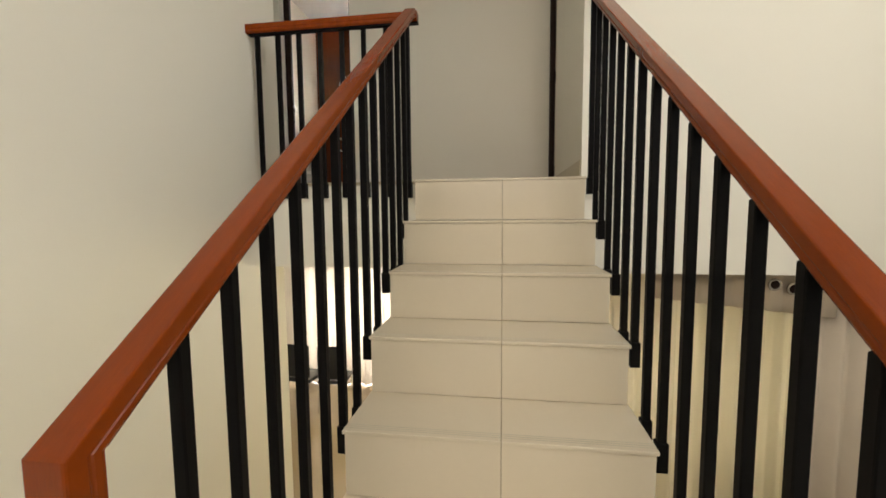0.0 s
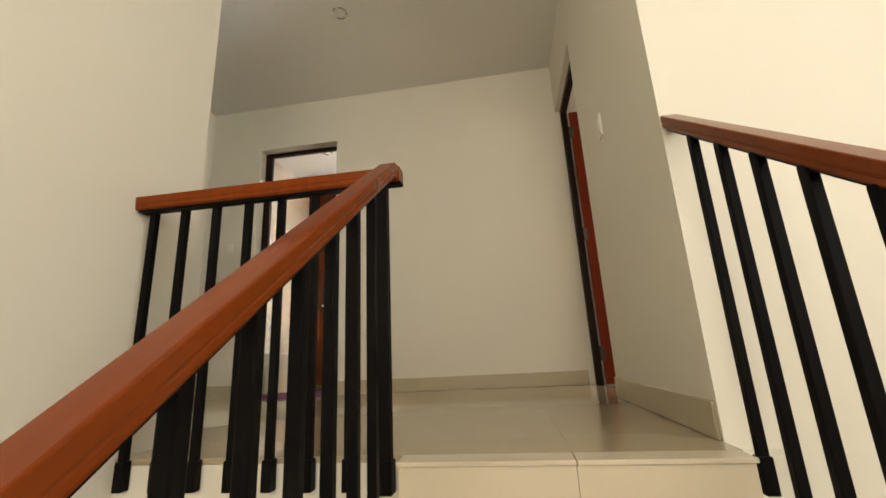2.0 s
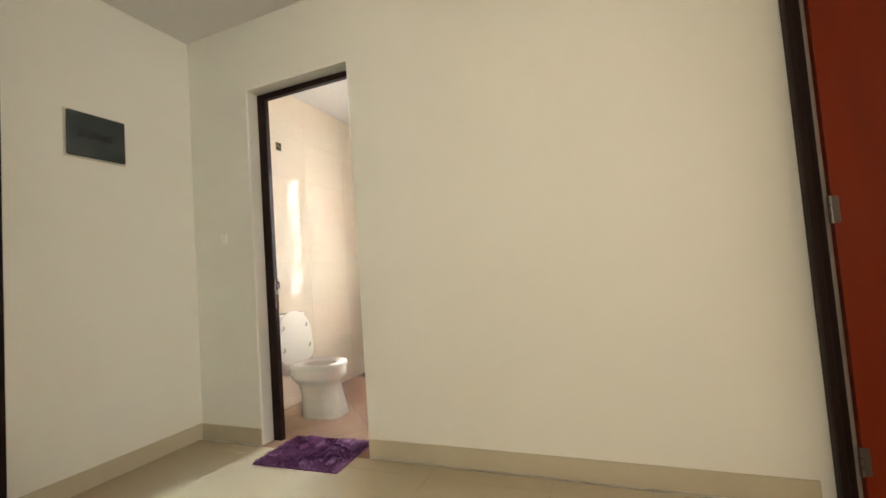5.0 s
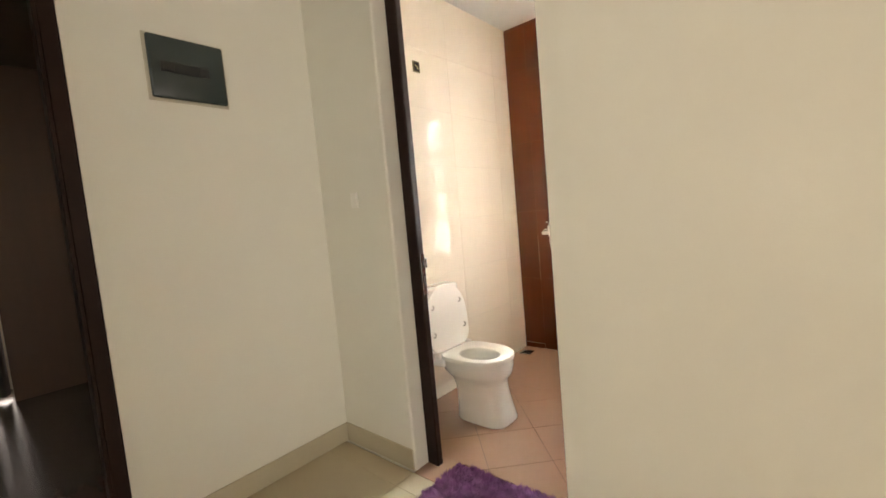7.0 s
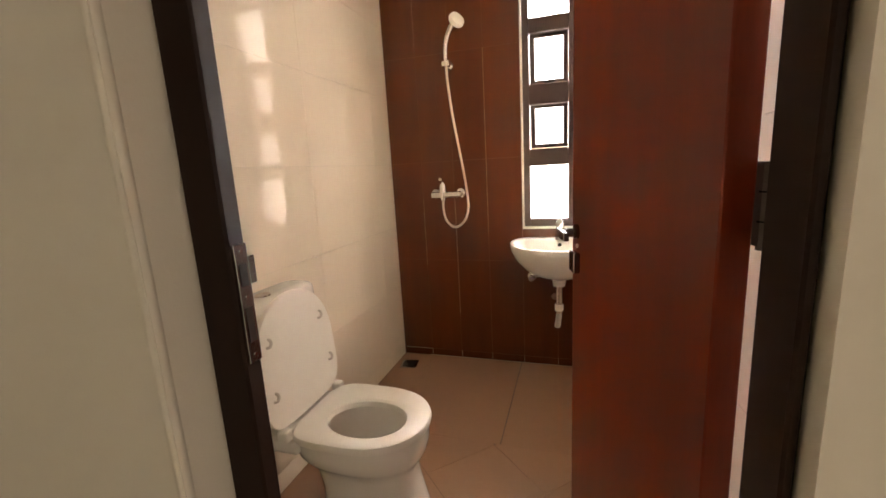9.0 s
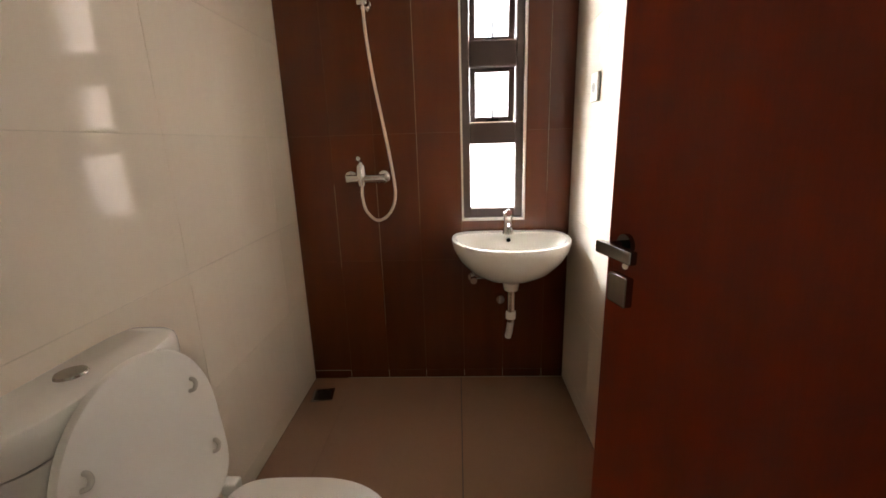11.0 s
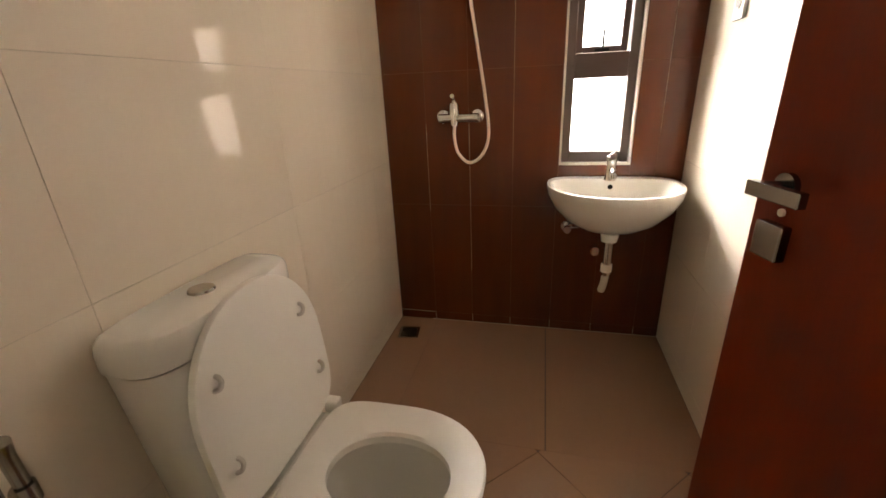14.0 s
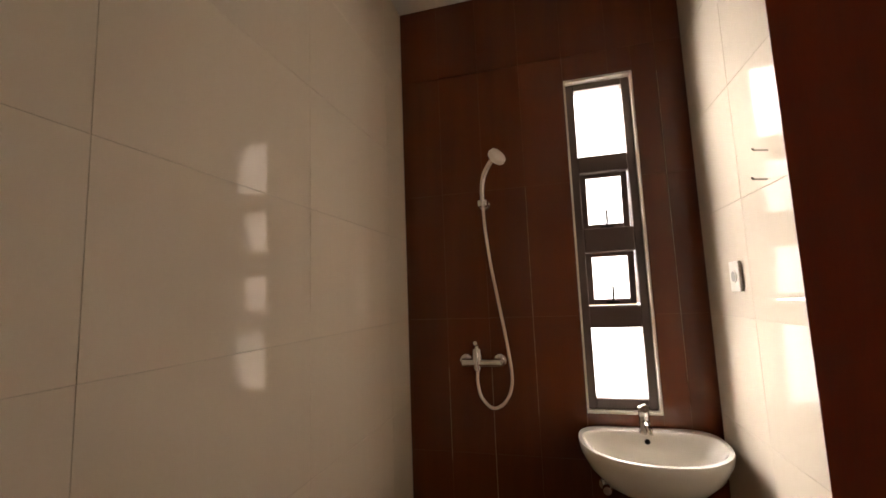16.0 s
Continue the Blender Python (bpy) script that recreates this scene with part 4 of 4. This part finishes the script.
# ---- ground floor seen past the stairs
def curtain(name, x0, x1, y, z0, z1, mat, label, along="x"):
    vs, fs = [], []
    n = int((x1 - x0) / 0.02)
    rng = random.Random(int(x0 * 31 + y * 7))
    ph = rng.uniform(0, 6)
    for k in range(n + 1):
        u = x0 + (x1 - x0) * k / n
        w = 0.035 * math.sin(u * 42 + ph + 1.5 * math.sin(u * 7)) + 0.012 * math.sin(u * 95)
        for z, f in ((z0, 1.2), ((z0 + z1) / 2, 1.0), (z1, 0.7)):
            vs.append((u, y + w * f, z) if along == "x" else (y + w * f, u, z))
    for k in range(n):
        for j in range(2):
            a = k * 3 + j
            fs.append((a, a + 3, a + 4, a + 1))
    e = empty(name, label, "curtain", group="ground floor curtains")
    me = bpy.data.meshes.new("cloth")
    me.from_pydata(vs, [], fs)
    me.materials.append(mat)
    for p in me.polygons:
        p.use_smooth = True
    ob = new("cloth", me)
    ob.parent = e
    sol = ob.modifiers.new("thickness", "SOLIDIFY")
    sol.thickness = 0.002
    a, b2 = (x0 - 0.05, y, z1 + 0.01), (x1 + 0.05, y, z1 + 0.01)
    if along != "x":
        a, b2 = (y, x0 - 0.05, z1 + 0.01), (y, x1 + 0.05, z1 + 0.01)
    part("track", rod([a, b2], 0.012, 8), PLASTIC, e)
    return e


SHEER = material("sheer_cream_voile", (0.78, 0.76, 0.70), 0.8, var=0.06, scale=4)
SHEER.node_tree.nodes["Principled BSDF"].inputs["Transmission Weight"].default_value = 0.0
tr = SHEER.node_tree.nodes.new("ShaderNodeBsdfTranslucent")
tr.inputs[0].default_value = (0.78, 0.75, 0.68, 1)
mx = SHEER.node_tree.nodes.new("ShaderNodeMixShader")
mx.inputs[0].default_value = 0.55
SHEER.node_tree.links.new(SHEER.node_tree.nodes["Principled BSDF"].outputs[0], mx.inputs[1])
SHEER.node_tree.links.new(tr.outputs[0], mx.inputs[2])
SHEER.node_tree.links.new(mx.outputs[0], SHEER.node_tree.nodes["Material Output"].inputs[0])
curtain("curtain", 0.62, 3.0, 1.75, GROUND + 0.02, -0.53, SHEER, "sheer cream voile curtain lit from the garden")
curtain("curtain", -3.4, -1.0, 4.40, GROUND + 0.02, -0.62, SHEER, "sheer cream voile curtain lit from outside")
curtain("curtain", 1.9, 4.25, 3.05, GROUND + 0.02, -1.12, SHEER, "sheer cream voile curtain lit from the garden", "y")
DRAPE = material("beige_drape", (0.60, 0.51, 0.40), 0.85, var=0.08, scale=5, bump=0.0004, bump_scale=300)
curtain("drape", 1.74, 2.20, 0.47, GROUND + 0.02, -0.56, DRAPE, "heavy beige drape gathered at the side")


def eyelet_valance():
    """The pleated head of the drape with its steel eyelets."""
    e = empty("curtain_valance", "beige pleated curtain valance with two steel eyelets", "curtain", (0, 0.45, 0))
    rows = []
    for z, dip in ((-0.515, 0.0), (-0.60, 0.0), (-0.68, 0.10)):
        rows.append([(0.86 + 0.02 * k, 0.012 * math.sin(k * 0.9) + 0.005 * math.sin(k * 2.3), z - dip * (0.02 * k)) for k in range(58)])
    b = bmesh.new()
    grid = [[b.verts.new(p) for p in r] for r in rows]
    for r0, r1 in zip(grid, grid[1:]):
        for k in range(57):
            b.faces.new((r0[k], r0[k + 1], r1[k + 1], r1[k]))
    cloth = part("cloth", b, DRAPE, e, "", True)
    sol = cloth.modifiers.new("thickness", "SOLIDIFY")
    sol.thickness = 0.003
    for x, z in ((1.516, -0.590), (1.612, -0.612)):
        prof = [(0.036, 0.0), (0.034, -0.005), (0.024, -0.005), (0.022, 0.0)]
        loop = [2 * math.pi * k / 24 for k in range(24)]
        ringb = loft([[(x + r * math.cos(a), y - 0.020, z + r * math.sin(a)) for a in loop] for r, y in prof], None, (False, False))
        part("eyelet", ringb, STEEL, e, "round steel eyelet", True)
        part("eyelet_hole", rod([(x, -0.0185, z), (x, -0.0205, z)], 0.0235, 24), FRAME_WOOD, e, "dark opening of the eyelet")
    part("pole", rod([(0.84, 0.03, -0.53), (2.3, 0.03, -0.53)], 0.012, 10), STEEL, e, "steel curtain pole", True)
    return e


eyelet_valance()
for x, y in ((1.15, 0.55), (1.45, 0.62), (2.1, 2.0), (0.9, 2.0)):
    downlight(x, y, -0.501, "unlit round downlight in the lower ceiling")


def dining_chair(x, y, turn):
    black = material("black_leatherette", (0.018, 0.016, 0.015), 0.45, var=0.15, scale=12)
    e = empty("dining_chair", "black padded dining chair on thin steel legs", "chair", (x, y, GROUND), group="dining chairs")
    part("seat", box(-0.21, 0.21, -0.21, 0.21, 0.42, 0.48, 0.02, 3), black, e, "", True)
    back = part("backrest", box(-0.20, 0.20, 0.17, 0.215, 0.50, 0.98, 0.018, 3), black, e, "", True)
    for sx in (-1, 1):
        part("leg", rod([(sx * 0.18, -0.18, 0.42), (sx * 0.20, -0.21, 0.0)], 0.011, 10), CHROME, e, "", True)
        part("leg", rod([(sx * 0.18, 0.19, 0.56), (sx * 0.185, 0.185, 0.42), (sx * 0.20, 0.23, 0.0)], 0.011, 10), CHROME, e, "", True)
    e.rotation_euler = (0, 0, radians(turn))
    return e


c = dining_chair(-2.95, 3.62, 172)
copy_thing(c, pose(-2.46, 3.60, GROUND, 0, 0, 186))

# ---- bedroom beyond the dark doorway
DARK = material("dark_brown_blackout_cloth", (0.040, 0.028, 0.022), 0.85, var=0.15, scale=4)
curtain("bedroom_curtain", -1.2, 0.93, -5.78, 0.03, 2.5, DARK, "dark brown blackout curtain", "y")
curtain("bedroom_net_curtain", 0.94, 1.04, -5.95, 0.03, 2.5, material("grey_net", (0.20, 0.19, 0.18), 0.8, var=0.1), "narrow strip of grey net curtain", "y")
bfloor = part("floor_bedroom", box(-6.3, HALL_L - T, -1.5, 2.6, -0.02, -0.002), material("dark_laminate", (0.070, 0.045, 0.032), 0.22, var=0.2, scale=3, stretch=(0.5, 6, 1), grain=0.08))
tagged(bfloor, "dark laminate bedroom floor", "floor", kind="structure")

# ---- tiles: floors and bathroom walls
hf = empty("floor_hall", "polished beige porcelain floor tiles of the upper hall", "floor", kind="structure")
part("bed", box(HALL_L, HALL_R, EDGE + 0.002, HALL_Y - 0.02, -0.019, -0.003), HALL_GROUT, hf)
part("nosing_bed", box(SX0, SX1, 0.014, EDGE + 0.001, -0.4, -0.0125), PAINT, hf)
P = 0.588
ys = [EDGE - 0.004] + [0.29 + P * k for k in range(4) if 0.29 + P * k < HALL_Y - 0.1] + [HALL_Y - 0.0205]
xs = sorted([HALL_L + 0.0005] + [-P * k for k in range(1, 5) if -P * k > HALL_L + 0.05] + [0.0] + [HALL_R - 0.0005])
for xa, xb in zip(xs, xs[1:]):
    for ya, yb in zip(ys, ys[1:]):
        part("tile", box(xa + 0.0004, xb - 0.0004, ya + 0.0004, yb - 0.0004, -0.012, 0.0, 0.0004, 1), HALL_TILE, hf)
for xa, xb in ((SX0 - 0.007, -0.001), (0.001, SX1 + 0.007)):
    part("nosing_tile", box(xa, xb, 0.0, EDGE - 0.0045, -0.012, 0.0, 0.002, 2), STEP_TILE, hf)

wt = bpy.data.objects["wall_bath_west"]
et = bpy.data.objects["wall_bath_east"]
nt = [bpy.data.objects["wall_bath_north_%d" % k] for k in (1, 2, 3, 4)]
zs = [BATH_Z, 0.031, 0.409, 0.787, 1.165, 1.543, 1.921, 2.299, CEIL - 0.002]
G = 0.0005
yw = [BATH_S + 0.001, 2.712, 3.31, 3.908, BATH_N - 0.001]
for ya, yb in zip(yw, yw[1:]):
    for za, zb in zip(zs, zs[1:]):
        part("tile", box(BATH_L - 0.0019, BATH_L, ya + G, yb - G, za + G, zb - G, 0.0006, 1), WHITE_TILE, wt)
yw = [BATH_S + 0.001, 2.547, 3.145, 3.743, BATH_N - 0.001]
for ya, yb in zip(yw, yw[1:]):
    for za, zb in zip(zs, zs[1:]):
        part("tile", box(BATH_R, BATH_R + 0.0019, ya + G, yb - G, za + G, zb - G, 0.0006, 1), WHITE_TILE, et)
xb = [BATH_L + 0.001, -2.650, -2.456, -2.262, -2.068, -1.874, -1.680, BATH_R - 0.001]
zb_ = [BATH_Z, 0.0, 0.583, 1.167, 1.750, 2.333, CEIL - 0.002]


def brown(xa, xb2, za, zb2, host):
    if xb2 - xa > 0.006 and zb2 - za > 0.006:
        part("tile", box(xa + G, xb2 - G, BATH_N, BATH_N + 0.0019, za + G, zb2 - G, 0.0006, 1), BROWN_TILE, host)


for xa, xc in zip(xb, xb[1:]):
    for za, zc in zip(zb_, zb_[1:]):
        inx = xa < WX1 and xc > WX0
        inz = za < WZ1 and zc > WZ0
        if not (inx and inz):
            brown(xa, xc, za, zc, nt[0] if xc <= WX0 + 0.01 else nt[1] if xa >= WX1 - 0.01 else nt[2] if zc < 1 else nt[3])
            continue
        if xa < WX0:
            brown(xa, min(xc, WX0), za, zc, nt[0])
        if xc > WX1:
            brown(max(xa, WX1), xc, za, zc, nt[1])
        x0c, x1c = max(xa, WX0), min(xc, WX1)
        if za < WZ0:
            brown(x0c, x1c, za, WZ0, nt[2])
        if zc > WZ1:
            brown(x0c, x1c, WZ1, zc, nt[3])

JOINT = material("pale_joint_filler", (0.30, 0.21, 0.15), 0.8, var=0.3, scale=25)
for jx, j0, j1 in ((-2.454, 0.25, 0.95), (-2.262, 0.75, 1.75), (-2.650, 0.55, 0.95), (-1.680, 0.9, 2.2)):
    strip("trim_joint", jx - 0.0008, jx + 0.0008, BATH_N - 0.0012, BATH_N + 0.001, j0, j1, JOINT, "pale worn joint between brown tiles", 0)
strip("trim_joint_floor", BATH_L + 0.17, BATH_R - 0.002, BATH_N - 0.004, BATH_N - 0.0003, BATH_Z + 0.0003, BATH_Z + 0.004, JOINT, "pale joint filler where brown tiles meet the floor", 0)
strip("trim_joint_corner", BATH_L + 0.002, BATH_L + 0.185, BATH_N - 0.0014, BATH_N - 0.0002, -0.0015, 0.0015, JOINT, "pale joint over the cut tile course", 0)
for jx in (-2.650, -2.454, -2.262, -2.068, -1.874, -1.680):
    strip("trim_joint_foot", jx - 0.001, jx + 0.001, BATH_N - 0.0014, BATH_N - 0.0002, BATH_Z + 0.005, 0.0, JOINT, "pale joint of the cut tile course", 0)

fl = empty("floor_bathroom", "brown stoneware bathroom floor tiles", "floor", kind="structure")
part("bed", box(BATH_L - 0.01, BATH_R + 0.01, BATH_S, BATH_N + 0.01, BATH_Z - 0.02, BATH_Z - 0.003), FLOOR_GROUT, fl)
SPLIT = 3.35


def clip_tile(poly, host):
    """A floor tile cut off at the walls and at the shower's edge."""
    b = bmesh.new()
    f = b.faces.new([b.verts.new((x, y, BATH_Z)) for x, y in poly])
    for co, no in (((BATH_L, 0, 0), (-1, 0, 0)), ((BATH_R, 0, 0), (1, 0, 0)), ((0, BATH_S + 0.013, 0), (0, -1, 0)), ((0, SPLIT - 0.001, 0), (0, 1, 0))):
        bmesh.ops.bisect_plane(b, geom=b.verts[:] + b.edges[:] + b.faces[:], plane_co=co, plane_no=no, clear_outer=True)
    if not b.faces or sum(f.calc_area() for f in b.faces) < 0.0008:
        b.free()
        return
    r = bmesh.ops.extrude_face_region(b, geom=b.faces[:])
    bmesh.ops.translate(b, verts=[v for v in r["geom"] if isinstance(v, bmesh.types.BMVert)], vec=(0, 0, -0.010))
    part("tile", b, BATH_FLOOR, host)


D = 0.32
for i in range(-6, 7):
    for j in range(-6, 7):
        c45 = math.sqrt(0.5)

        def node(u, v):
            return (-2.109 + (u - v) * D * c45, 2.887 + (u + v) * D * c45)
        gg = 0.004
        clip_tile([node(i + gg, j + gg), node(i + 1 - gg, j + gg), node(i + 1 - gg, j + 1 - gg), node(i + gg, j + 1 - gg)], fl)
for xa, xc in ((BATH_L, -2.640), (-2.6396, -2.0875), (-2.0835, BATH_R)):
    part("tile", box(xa + 0.0001, xc - 0.0001, SPLIT - 0.0006, BATH_N - 0.001, BATH_Z - 0.010, BATH_Z, 0.001, 1), BATH_FLOOR, fl)
